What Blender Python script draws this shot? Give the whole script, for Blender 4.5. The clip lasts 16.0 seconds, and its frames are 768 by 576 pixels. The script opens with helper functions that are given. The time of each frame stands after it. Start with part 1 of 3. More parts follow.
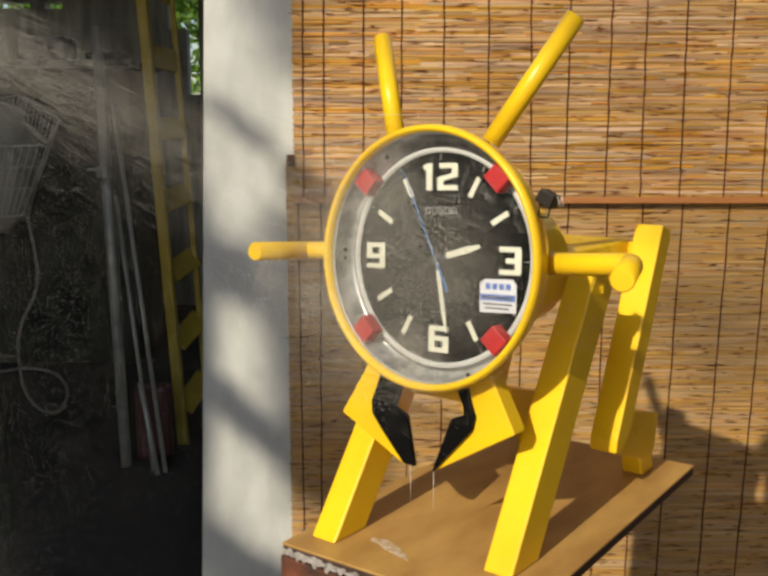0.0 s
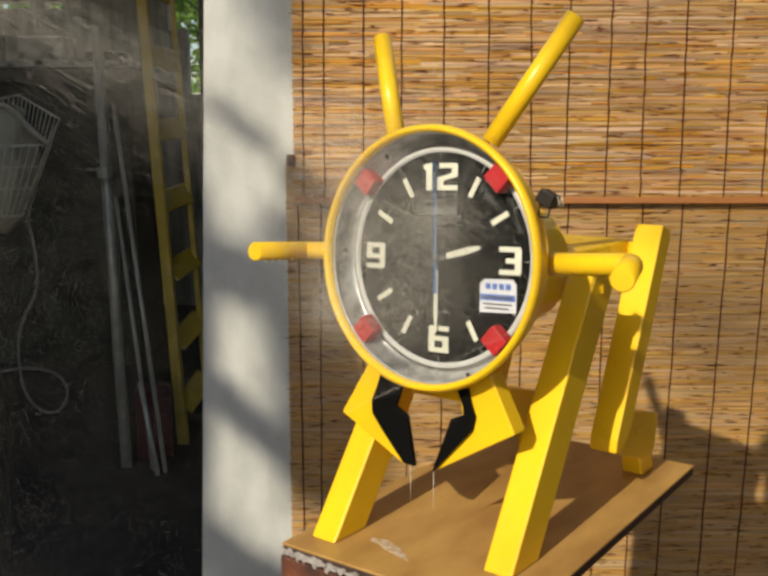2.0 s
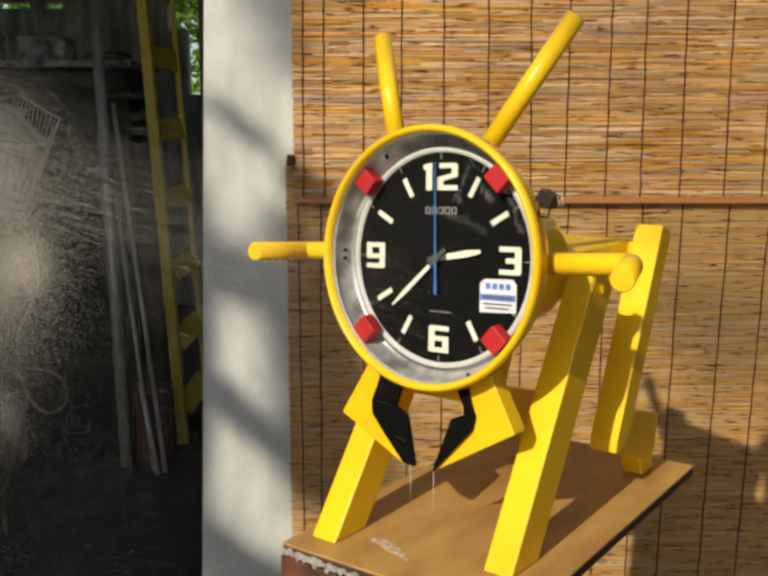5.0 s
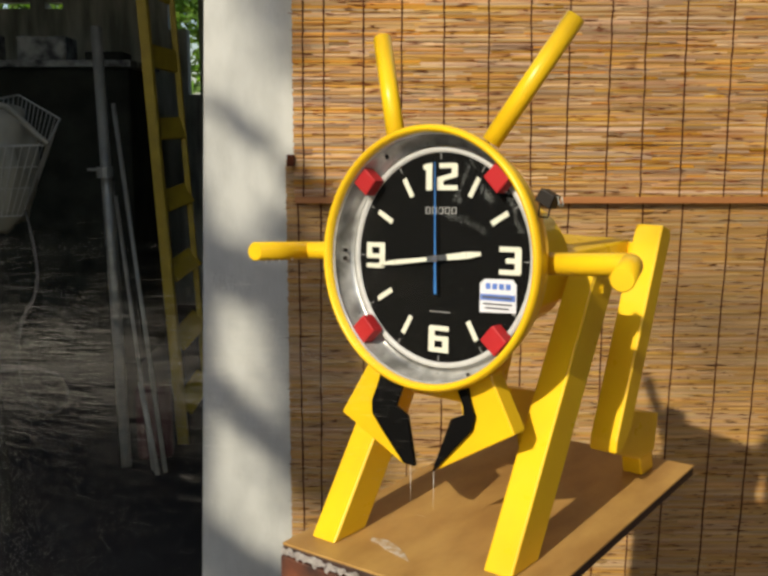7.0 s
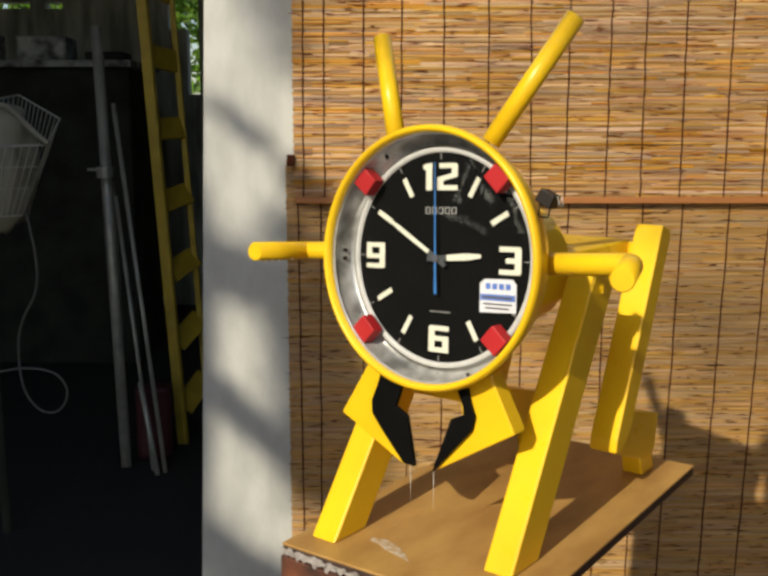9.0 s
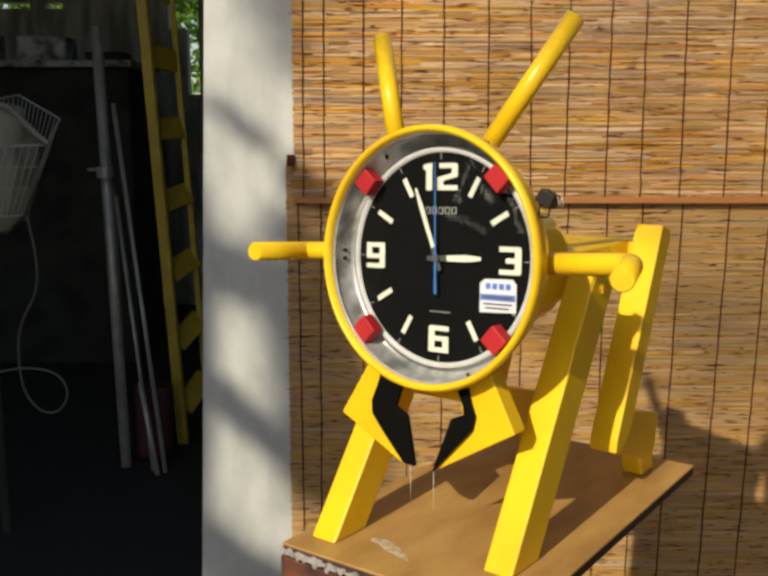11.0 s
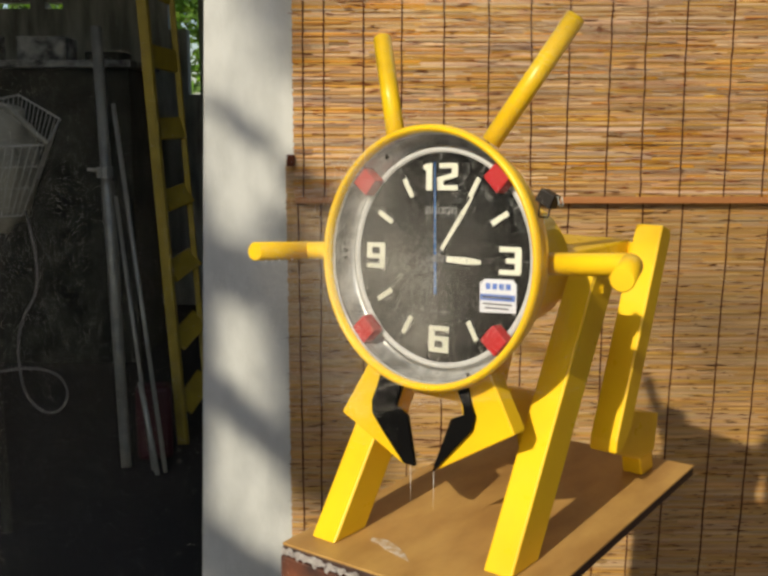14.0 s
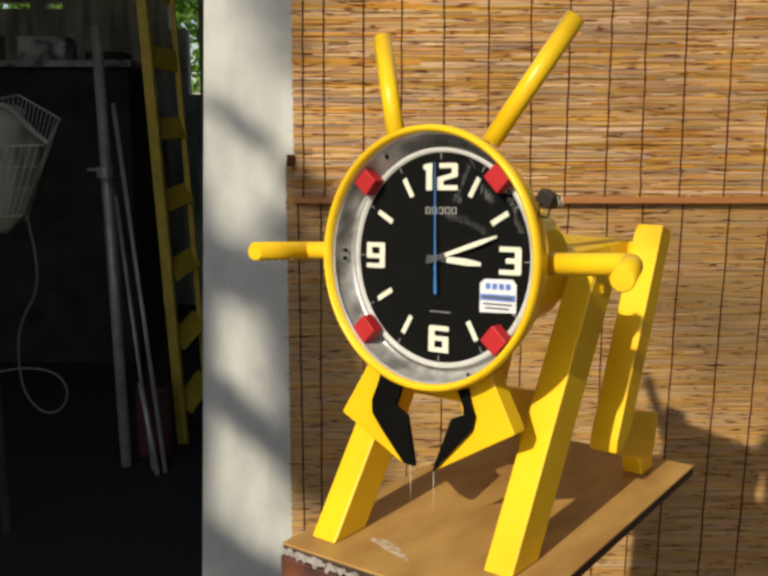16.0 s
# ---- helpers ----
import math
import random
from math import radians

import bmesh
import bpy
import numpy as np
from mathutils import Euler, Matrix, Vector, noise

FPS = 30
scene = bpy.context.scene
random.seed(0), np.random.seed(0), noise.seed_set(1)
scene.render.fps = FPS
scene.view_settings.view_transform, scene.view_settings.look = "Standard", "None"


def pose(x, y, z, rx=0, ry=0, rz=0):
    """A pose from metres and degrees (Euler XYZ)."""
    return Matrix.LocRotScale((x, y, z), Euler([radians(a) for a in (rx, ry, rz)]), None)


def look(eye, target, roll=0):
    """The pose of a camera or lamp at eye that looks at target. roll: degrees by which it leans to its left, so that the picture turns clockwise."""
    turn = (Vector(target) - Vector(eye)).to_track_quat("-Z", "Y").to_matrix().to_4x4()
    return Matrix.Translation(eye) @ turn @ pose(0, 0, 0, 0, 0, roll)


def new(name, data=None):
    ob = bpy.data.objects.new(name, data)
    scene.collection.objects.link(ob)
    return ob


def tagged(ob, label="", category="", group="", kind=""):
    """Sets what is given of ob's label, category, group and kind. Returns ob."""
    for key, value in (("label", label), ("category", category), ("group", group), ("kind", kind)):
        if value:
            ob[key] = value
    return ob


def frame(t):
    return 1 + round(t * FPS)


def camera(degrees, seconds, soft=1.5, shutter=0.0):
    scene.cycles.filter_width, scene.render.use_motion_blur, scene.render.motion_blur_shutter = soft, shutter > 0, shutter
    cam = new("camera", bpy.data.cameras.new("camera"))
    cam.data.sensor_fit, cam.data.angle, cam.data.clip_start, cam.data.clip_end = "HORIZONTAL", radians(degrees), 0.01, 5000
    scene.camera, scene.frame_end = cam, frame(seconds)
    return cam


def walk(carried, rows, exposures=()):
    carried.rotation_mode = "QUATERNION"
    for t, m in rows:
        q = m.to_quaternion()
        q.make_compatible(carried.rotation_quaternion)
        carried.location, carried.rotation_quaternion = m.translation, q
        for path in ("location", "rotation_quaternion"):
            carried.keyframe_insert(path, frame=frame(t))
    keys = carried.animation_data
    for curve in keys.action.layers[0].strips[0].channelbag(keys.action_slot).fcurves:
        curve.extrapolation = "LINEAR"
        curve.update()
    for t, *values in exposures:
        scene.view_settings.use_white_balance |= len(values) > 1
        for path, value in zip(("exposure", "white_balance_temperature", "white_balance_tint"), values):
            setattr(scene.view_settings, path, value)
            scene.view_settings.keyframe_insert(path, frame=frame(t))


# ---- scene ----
TAU = 2 * math.pi

# ---------- camera ----------
cam = camera(43.0, 16.0, soft=3.0)
EYE = look((0, 0, 1.35), (0, 1.0, 1.35 - math.tan(radians(10))))
walk(cam, [(0, EYE), (16, EYE)])

# ---------- light ----------
SUN_EL, SUN_HEAD = 32.0, 33.5            # height; heading the light travels, clockwise from +y
sun_dir = Vector((math.sin(radians(SUN_HEAD)) * math.cos(radians(SUN_EL)),
                  math.cos(radians(SUN_HEAD)) * math.cos(radians(SUN_EL)), -math.sin(radians(SUN_EL))))
world = bpy.data.worlds.new("sky")
scene.world = world
world.use_nodes = True
sky = world.node_tree.nodes.new("ShaderNodeTexSky")
sky.sky_type, sky.sun_disc = "NISHITA", False
sky.sun_elevation, sky.sun_rotation = radians(SUN_EL), radians(180 + SUN_HEAD)
world.node_tree.nodes["Background"].inputs["Strength"].default_value = 0.10
world.node_tree.links.new(sky.outputs[0], world.node_tree.nodes["Background"].inputs["Color"])
lamp = bpy.data.lights.new("sun", "SUN")
lamp.energy, lamp.angle, lamp.color = 4.15, radians(0.8), (1.0, 0.905, 0.725)
sun = new("sun", lamp)
sun.matrix_world = look(Vector((0, 1.3, 1.2)) - 9 * sun_dir, (0, 1.3, 1.2))
scene.view_settings.exposure = 0.12


# ---------- materials ----------
def material(name, base, rough=0.5, metal=0.0, dark=None, scale=30.0, fine=200.0, bump=0.1, amount=0.5,
             coat=0.0, vary=0.0, stretch=(1, 1, 1), island=False, spec=0.5, tint=((0.84, 1.12), (0.490, 0.508))):
    """A surface with stains at one scale and grain at a finer one."""
    m = bpy.data.materials.new(name)
    m.use_nodes = True
    nt = m.node_tree
    b = nt.nodes["Principled BSDF"]
    b.inputs["Metallic"].default_value = metal
    b.inputs["Coat Weight"].default_value = coat
    b.inputs["Specular IOR Level"].default_value = spec
    co = nt.nodes.new("ShaderNodeTexCoord")
    mp = nt.nodes.new("ShaderNodeMapping")
    mp.inputs["Scale"].default_value = stretch
    nt.links.new(co.outputs["Object"], mp.inputs[0])
    n1, n2 = nt.nodes.new("ShaderNodeTexNoise"), nt.nodes.new("ShaderNodeTexNoise")
    for n, s in ((n1, scale), (n2, fine)):
        n.inputs["Scale"].default_value, n.inputs["Detail"].default_value = s, 5
        nt.links.new(mp.outputs[0], n.inputs["Vector"])
    ramp = nt.nodes.new("ShaderNodeValToRGB")
    ramp.color_ramp.elements[0].position, ramp.color_ramp.elements[1].position = 0.36, 0.64
    nt.links.new(n1.outputs[0], ramp.inputs[0])
    mix = nt.nodes.new("ShaderNodeMix")
    mix.data_type = "RGBA"
    d = dark or tuple(c * 0.7 for c in base)
    mix.inputs[6].default_value, mix.inputs[7].default_value = (*base, 1), (*d, 1)
    fac = nt.nodes.new("ShaderNodeMath")
    fac.operation = "MULTIPLY"
    fac.inputs[1].default_value = amount
    nt.links.new(ramp.outputs[0], fac.inputs[0])
    nt.links.new(fac.outputs[0], mix.inputs[0])
    out = mix.outputs[2]
    if vary:
        hsv = nt.nodes.new("ShaderNodeHueSaturation")
        if island:
            src = nt.nodes.new("ShaderNodeNewGeometry").outputs["Random Per Island"]
        else:
            src = nt.nodes.new("ShaderNodeObjectInfo").outputs["Random"]
        for sock, lo, hi, k in (("Value", 1 - vary, 1 + vary, 1.0), ("Saturation", *tint[0], 7.3), ("Hue", *tint[1], 13.7)):
            mul = nt.nodes.new("ShaderNodeMath")
            mul.operation = "MULTIPLY"
            mul.inputs[1].default_value = k
            fr = nt.nodes.new("ShaderNodeMath")
            fr.operation = "FRACT"
            rng = nt.nodes.new("ShaderNodeMapRange")
            rng.inputs[3].default_value, rng.inputs[4].default_value = lo, hi
            nt.links.new(src, mul.inputs[0])
            nt.links.new(mul.outputs[0], fr.inputs[0])
            nt.links.new(fr.outputs[0], rng.inputs[0])
            nt.links.new(rng.outputs[0], hsv.inputs[sock])
        nt.links.new(out, hsv.inputs["Color"])
        out = hsv.outputs[0]
    nt.links.new(out, b.inputs["Base Color"])
    rr = nt.nodes.new("ShaderNodeMapRange")
    rr.inputs[3].default_value, rr.inputs[4].default_value = max(0.02, rough - 0.12), min(1, rough + 0.12)
    nt.links.new(n2.outputs[0], rr.inputs[0])
    nt.links.new(rr.outputs[0], b.inputs["Roughness"])
    if bump:
        bp = nt.nodes.new("ShaderNodeBump")
        bp.inputs["Strength"].default_value, bp.inputs["Distance"].default_value = bump, 0.002
        nt.links.new(n2.outputs[0], bp.inputs["Height"])
        nt.links.new(bp.outputs[0], b.inputs["Normal"])
    return m


YELLOW = material("yellow_gloss_paint", (0.86, 0.552, 0.012), 0.32, dark=(0.76, 0.435, 0.012), scale=9, fine=38, bump=0.13, coat=0.32, amount=0.6, spec=0.3)
BLACK = material("black_paint", (0.004, 0.004, 0.004), 0.6, scale=40, bump=0.08, spec=0.08)
PLY = material("varnished_plywood", (0.48, 0.285, 0.085), 0.42, dark=(0.33, 0.175, 0.05), scale=5, fine=60, stretch=(3, 1.2, 3), bump=0.08, amount=0.9)
PLY_EDGE = material("dark_board_edge", (0.06, 0.03, 0.02), 0.7, dark=(0.02, 0.012, 0.01), scale=30, bump=0.5)
CHIP = material("torn_white_paper", (0.62, 0.58, 0.54), 0.8, dark=(0.34, 0.28, 0.24), scale=60, bump=0.6)
SCUFF = material("pale_scuffed_varnish", (0.58, 0.51, 0.41), 0.6, dark=(0.44, 0.29, 0.13), scale=90, bump=0.2, amount=1.0)
PLASTER = material("white_plaster", (0.575, 0.58, 0.55), 0.85, dark=(0.45, 0.455, 0.43), scale=9, fine=70, bump=0.5, amount=0.7, stretch=(1.6, 1.6, 0.75))
REED_PART = material("dry_reed", (0.49, 0.294, 0.073), 0.6, dark=(0.36, 0.185, 0.045), scale=14, fine=160, stretch=(0.6, 8, 8), bump=0.15, amount=0.8, vary=0.36, tint=((0.66, 1.15), (0.482, 0.503)))
REED_BULK = material("dry_reed_bulk", (0.49, 0.294, 0.073), 0.6, dark=(0.36, 0.185, 0.045), scale=14, fine=160, stretch=(0.6, 8, 8), bump=0.15, amount=0.8, vary=0.36, island=True, tint=((0.66, 1.15), (0.482, 0.503)))
REED_LOW = material("pale_reed", (0.455, 0.278, 0.073), 0.55, dark=(0.34, 0.195, 0.058), scale=14, fine=160, stretch=(0.6, 8, 8), bump=0.15, amount=0.7, vary=0.17, tint=((0.78, 1.08), (0.484, 0.502)))
REED_LOWB = material("pale_reed_bulk", (0.455, 0.278, 0.073), 0.55, dark=(0.34, 0.195, 0.058), scale=14, fine=160, stretch=(0.6, 8, 8), bump=0.15, amount=0.7, vary=0.17, island=True, tint=((0.78, 1.08), (0.484, 0.502)))
SHEATH = material("rusty_reed_sheath", (0.36, 0.105, 0.025), 0.8, dark=(0.17, 0.05, 0.015), scale=30, bump=0.2, amount=0.9, vary=0.3, island=True)
CORD = material("brown_cord", (0.085, 0.026, 0.012), 0.9, bump=0.3, spec=0.1)
SLAT = material("orange_wood_slat", (0.42, 0.17, 0.05), 0.5, scale=10, stretch=(1, 12, 12))
DIAL = material("black_dial", (0.005, 0.005, 0.0046), 0.6, bump=0.02, spec=0.08)
CREAM = material("luminous_cream", (0.78, 0.78, 0.64), 0.5, scale=60, bump=0.05, amount=0.25)
POLISHED = material("polished_metal_edge", (0.85, 0.85, 0.83), 0.22, metal=0.6, dark=(0.6, 0.6, 0.58), scale=40, bump=0.05)
HUB = material("dull_grey_hub", (0.07, 0.075, 0.08), 0.5, bump=0.03)
ALU = material("scuffed_bright_metal", (0.70, 0.70, 0.68), 0.32, metal=0.5, dark=(0.17, 0.17, 0.16), scale=22, fine=120, bump=0.15, amount=0.9)
RING = material("pale_chapter_ring", (0.62, 0.62, 0.60), 0.45, scale=30, bump=0.05)
RED = material("red_foam", (0.45, 0.010, 0.014), 0.6, dark=(0.42, 0.01, 0.012), scale=40, bump=0.15)
BLUE = material("blue_hand", (0.05, 0.22, 0.60), 0.4, bump=0.02)
WHITE = material("white_label", (0.75, 0.76, 0.80), 0.5, scale=60, bump=0.03, amount=0.2)
LABEL_BLUE = material("label_blue", (0.12, 0.22, 0.60), 0.5, bump=0.02)
LABEL_GREY = material("label_grey", (0.10, 0.10, 0.12), 0.5, bump=0.02)
PRINT_GREY = material("print_grey", (0.30, 0.30, 0.29), 0.5, bump=0.02)
# Grey for water specks and for the reflection painted on the clock glass.
REFLECTION_SPECKS = material("reflection_and_water_specks", (0.17, 0.18, 0.17), 0.4, bump=0.02)
CLIP_M = material("dark_steel_clip", (0.012, 0.008, 0.005), 0.5, spec=0.25)
STEEL = material("galvanised_steel", (0.44, 0.44, 0.38), 0.42, metal=0.35, dark=(0.30, 0.30, 0.27), scale=12, amount=0.9)
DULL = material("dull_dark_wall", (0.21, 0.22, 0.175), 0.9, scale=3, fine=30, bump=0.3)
PALE = material("dusty_grey_boards", (0.60, 0.62, 0.53), 0.9, dark=(0.20, 0.21, 0.17), scale=4, fine=30, bump=0.3, amount=0.9, stretch=(3, 1, 0.5))
DARK_WOOD = material("dark_cupboard", (0.046, 0.048, 0.036), 0.75, dark=(0.022, 0.023, 0.018), scale=6, bump=0.2, spec=0.15, amount=0.9)
GREY_EDGE = material("grey_worktop", (0.46, 0.47, 0.43), 0.6, dark=(0.06, 0.06, 0.06), amount=1.0, scale=14, bump=0.2)
LADDER_Y = material("yellow_fibreglass", (0.55, 0.39, 0.03), 0.6, dark=(0.30, 0.21, 0.02), scale=12, bump=0.2)
WIRE = material("pale_coated_wire", (0.34, 0.34, 0.29), 0.5)
BAG = material("pale_plastic_bag", (0.22, 0.21, 0.155), 0.55, dark=(0.14, 0.14, 0.11), scale=10, bump=0.5)
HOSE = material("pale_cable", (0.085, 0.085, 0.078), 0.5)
CRIMSON = material("dull_red_plastic", (0.06, 0.006, 0.010), 0.6)
CONCRETE = material("grey_concrete", (0.26, 0.25, 0.235), 0.9, scale=3, fine=60, bump=0.4)
# Near-black so that the shed's deep shade is in the floor colour itself.
FLOOR_SHADE = material("shade_black_floor", (0.022, 0.020, 0.017), 0.95, scale=3, fine=60, bump=0.5)
EARTH = material("garden_earth", (0.30, 0.24, 0.165), 0.95, scale=2, fine=30, bump=0.6)
FENCE = material("brown_stained_timber", (0.10, 0.062, 0.035), 0.8, scale=4, fine=40, stretch=(1, 6, 0.6), bump=0.3)
BARK = material("brown_bark", (0.12, 0.085, 0.055), 0.9, scale=10, fine=60, bump=0.8)
BOXWOOD = material("reddish_timber", (0.17, 0.052, 0.022), 0.7, dark=(0.02, 0.012, 0.010), amount=1.0, scale=12, bump=0.3)
LEAF = material("green_leaf", (0.13, 0.26, 0.03), 0.5, dark=(0.07, 0.16, 0.02), scale=8, bump=0.1, vary=0.45, island=True)
nt = LEAF.node_tree
glow, both = nt.nodes.new("ShaderNodeBsdfTranslucent"), nt.nodes.new("ShaderNodeMixShader")
glow.inputs[0].default_value = (0.30, 0.46, 0.06, 1)
both.inputs[0].default_value = 0.35
nt.links.new(nt.nodes["Principled BSDF"].outputs[0], both.inputs[1])
nt.links.new(glow.outputs[0], both.inputs[2])
nt.links.new(both.outputs[0], nt.nodes["Material Output"].inputs[0])
SIGN_Y = material("yellow_green_print", (0.36, 0.36, 0.02), 0.5)


def thin_glass(name, gloss):
    m = bpy.data.materials.new(name)
    m.use_nodes = True
    nt = m.node_tree
    nt.nodes.remove(nt.nodes["Principled BSDF"])
    tr, gl, mx, fr = (nt.nodes.new(k) for k in ("ShaderNodeBsdfTransparent", "ShaderNodeBsdfGlossy", "ShaderNodeMixShader", "ShaderNodeFresnel"))
    gl.inputs["Roughness"].default_value = 0.03
    fr.inputs["IOR"].default_value = gloss
    nt.links.new(fr.outputs[0], mx.inputs[0])
    nt.links.new(tr.outputs[0], mx.inputs[1])
    nt.links.new(gl.outputs[0], mx.inputs[2])
    nt.links.new(mx.outputs[0], nt.nodes["Material Output"].inputs[0])
    return m


GLASS = thin_glass("clear_glass", 1.40)


def water_material():
    """Sunlit fine water drops: they scatter white light forwards and back."""
    m = bpy.data.materials.new("water_drops")
    m.use_nodes = True
    nt = m.node_tree
    nt.nodes.remove(nt.nodes["Principled BSDF"])
    df, tl, mx = (nt.nodes.new(k) for k in ("ShaderNodeBsdfDiffuse", "ShaderNodeBsdfTranslucent", "ShaderNodeMixShader"))
    df.inputs[0].default_value = tl.inputs[0].default_value = (0.90, 0.87, 0.80, 1)
    mx.inputs[0].default_value = 0.4
    nt.links.new(df.outputs[0], mx.inputs[1])
    nt.links.new(tl.outputs[0], mx.inputs[2])
    nt.links.new(mx.outputs[0], nt.nodes["Material Output"].inputs[0])
    return m


WATER = water_material()


# ---------- mesh helpers ----------
def part(name, bm, mat, parent=None, label="", smooth=False):
    me = bpy.data.meshes.new(name)
    bmesh.ops.recalc_face_normals(bm, faces=bm.faces[:])
    for f in bm.faces:
        f.smooth = smooth
    bm.to_mesh(me)
    bm.free()
    me.materials.append(mat)
    ob = new(name, me)
    if parent:
        ob.parent = parent
    if label:
        ob["label"] = label
    return ob


def empty(name, m, label, category, group=""):
    ob = new(name)
    ob.empty_display_size = 0.05
    ob.matrix_world = m
    return tagged(ob, label, category, group)


def bevel(bm, w, seg=2):
    if w:
        bmesh.ops.bevel(bm, geom=bm.edges[:], offset=w, segments=seg, affect="EDGES", profile=0.5)
    return bm


def box(size, at=(0, 0, 0), rot=(0, 0, 0), bev=0.0, bm=None):
    b = bmesh.new()
    bmesh.ops.create_cube(b, size=1.0, matrix=Matrix.Diagonal((*size, 1)))
    bevel(b, bev)
    bmesh.ops.transform(b, matrix=pose(*at, *rot), verts=b.verts[:])
    return join(bm, b)


def join(bm, b):
    if bm is None:
        return b
    me = bpy.data.meshes.new("tmp")
    b.to_mesh(me)
    b.free()
    bm.from_mesh(me)
    bpy.data.meshes.remove(me)
    return bm


def prism(points, lo, hi, axis="y", bev=0.0, bm=None):
    """A flat outline drawn out between lo and hi along an axis (outline in the other two)."""
    def at(a, b, h):
        return {"x": (h, a, b), "y": (a, h, b), "z": (a, b, h)}[axis]
    b = bmesh.new()
    low = [b.verts.new(at(p[0], p[1], lo)) for p in points]
    top = [b.verts.new(at(p[0], p[1], hi)) for p in points]
    b.faces.new(low)
    b.faces.new(top[::-1])
    n = len(points)
    for i in range(n):
        b.faces.new((low[i], low[(i + 1) % n], top[(i + 1) % n], top[i]))
    bmesh.ops.recalc_face_normals(b, faces=b.faces[:])
    bevel(b, bev)
    return join(bm, b)


def lathe(profile, n=96, closed=False):
    """Turn a profile of (radius, y) round the y axis."""
    b = bmesh.new()
    rings = []
    for r, y in profile:
        rings.append([b.verts.new((r * math.sin(TAU * k / n), y, r * math.cos(TAU * k / n))) for k in range(n)])
    m = len(rings)
    for i in range(m if closed else m - 1):
        a, c = rings[i], rings[(i + 1) % m]
        for k in range(n):
            b.faces.new((a[k], a[(k + 1) % n], c[(k + 1) % n], c[k]))
    return b


def disc(r, y, n=96, bm=None, cx=0.0, cz=0.0):
    b = bmesh.new()
    b.faces.new([b.verts.new((cx + r * math.sin(TAU * k / n), y, cz + r * math.cos(TAU * k / n))) for k in range(n)])
    return join(bm, b)


def tube(points, r, n=16, caps=True, bm=None, r_end=None, wall=0.0):
    """A round bar along points; wall: leave its far end open as a pipe with that wall."""
    pts = [Vector(p) for p in points]
    b = bmesh.new()
    rings = []
    side = None
    for i, p in enumerate(pts):
        d = (pts[min(i + 1, len(pts) - 1)] - pts[max(i - 1, 0)]).normalized()
        if side is None:
            side = d.cross(Vector((0.31, 0.22, 0.93)) if abs(d.z) < 0.9 else Vector((0, 1, 0.1))).normalized()
        side = (side - d * side.dot(d)).normalized()
        up = d.cross(side)
        k = i / max(1, len(pts) - 1)
        rad = r + ((r_end if r_end is not None else r) - r) * k
        rings.append([b.verts.new(p + rad * (math.cos(TAU * j / n) * side + math.sin(TAU * j / n) * up)) for j in range(n)])
    for a, c in zip(rings, rings[1:]):
        for j in range(n):
            b.faces.new((a[j], a[(j + 1) % n], c[(j + 1) % n], c[j]))
    if caps:
        b.faces.new(rings[0][::-1])
        b.faces.new(rings[-1])
    return join(bm, b)


def arc_points(points, r=0.02, n=6):
    """Round the inner corners of a polyline."""
    pts = [Vector(p) for p in points]
    out = [pts[0]]
    for a, p, c in zip(pts, pts[1:], pts[2:]):
        u, v = (a - p).normalized(), (c - p).normalized()
        q0, q1 = p + u * r, p + v * r
        for i in range(n + 1):
            k = i / n
            out.append((1 - k) ** 2 * q0 + 2 * k * (1 - k) * p + k * k * q1)
    out.append(pts[-1])
    return out


def spindle(verts, faces, c, d, length, r):
    """A short stretched drop: a three-sided spindle."""
    s = d.orthogonal().normalized()
    u = d.cross(s)
    k = len(verts)
    verts.append(c - d * length / 2)
    for j in range(3):
        a = TAU * j / 3
        verts.append(c + r * (math.cos(a) * s + math.sin(a) * u))
    verts.append(c + d * length / 2)
    for j in range(3):
        faces.append((k, k + 1 + j, k + 1 + (j + 1) % 3))
        faces.append((k + 4, k + 1 + (j + 1) % 3, k + 1 + j))


# ---------- the setting ----------
BLIND_Y = 2.60
K = BLIND_Y / 2.0


def zs(z):
    return 1.35 + (z - 1.35) * K


ground = part("ground", box((400, 400, 0.2), (0, 0, -0.11)), EARTH)
tagged(ground, "bare brown garden earth round the shed", "ground", kind="structure")
# The shed floor's shade is painted in as a near-black base.
floor = part("floor", box((7.0, 8.2, 0.1), (0.3, 3.4, -0.046)), FLOOR_SHADE)
tagged(floor, "floor of the open shed, its deep shade put into the colour", "floor", kind="structure")
edge = [(-0.3622 * K, zs(1.58)), (-0.4045 * K, zs(0.36))]
lean = (edge[0][0] - edge[1][0]) / (edge[0][1] - edge[1][1])
outline = [(edge[1][0] - lean * edge[1][1], 0.0), (2.8, 0.0), (2.8, 2.7), (edge[0][0] + lean * (2.7 - edge[0][1]), 2.7)]
wall_front = part("wall_front", prism(outline, BLIND_Y + 0.035, BLIND_Y + 0.195, "y", 0.004), PLASTER)
tagged(wall_front, "rough white plastered wall end", "wall", kind="structure")
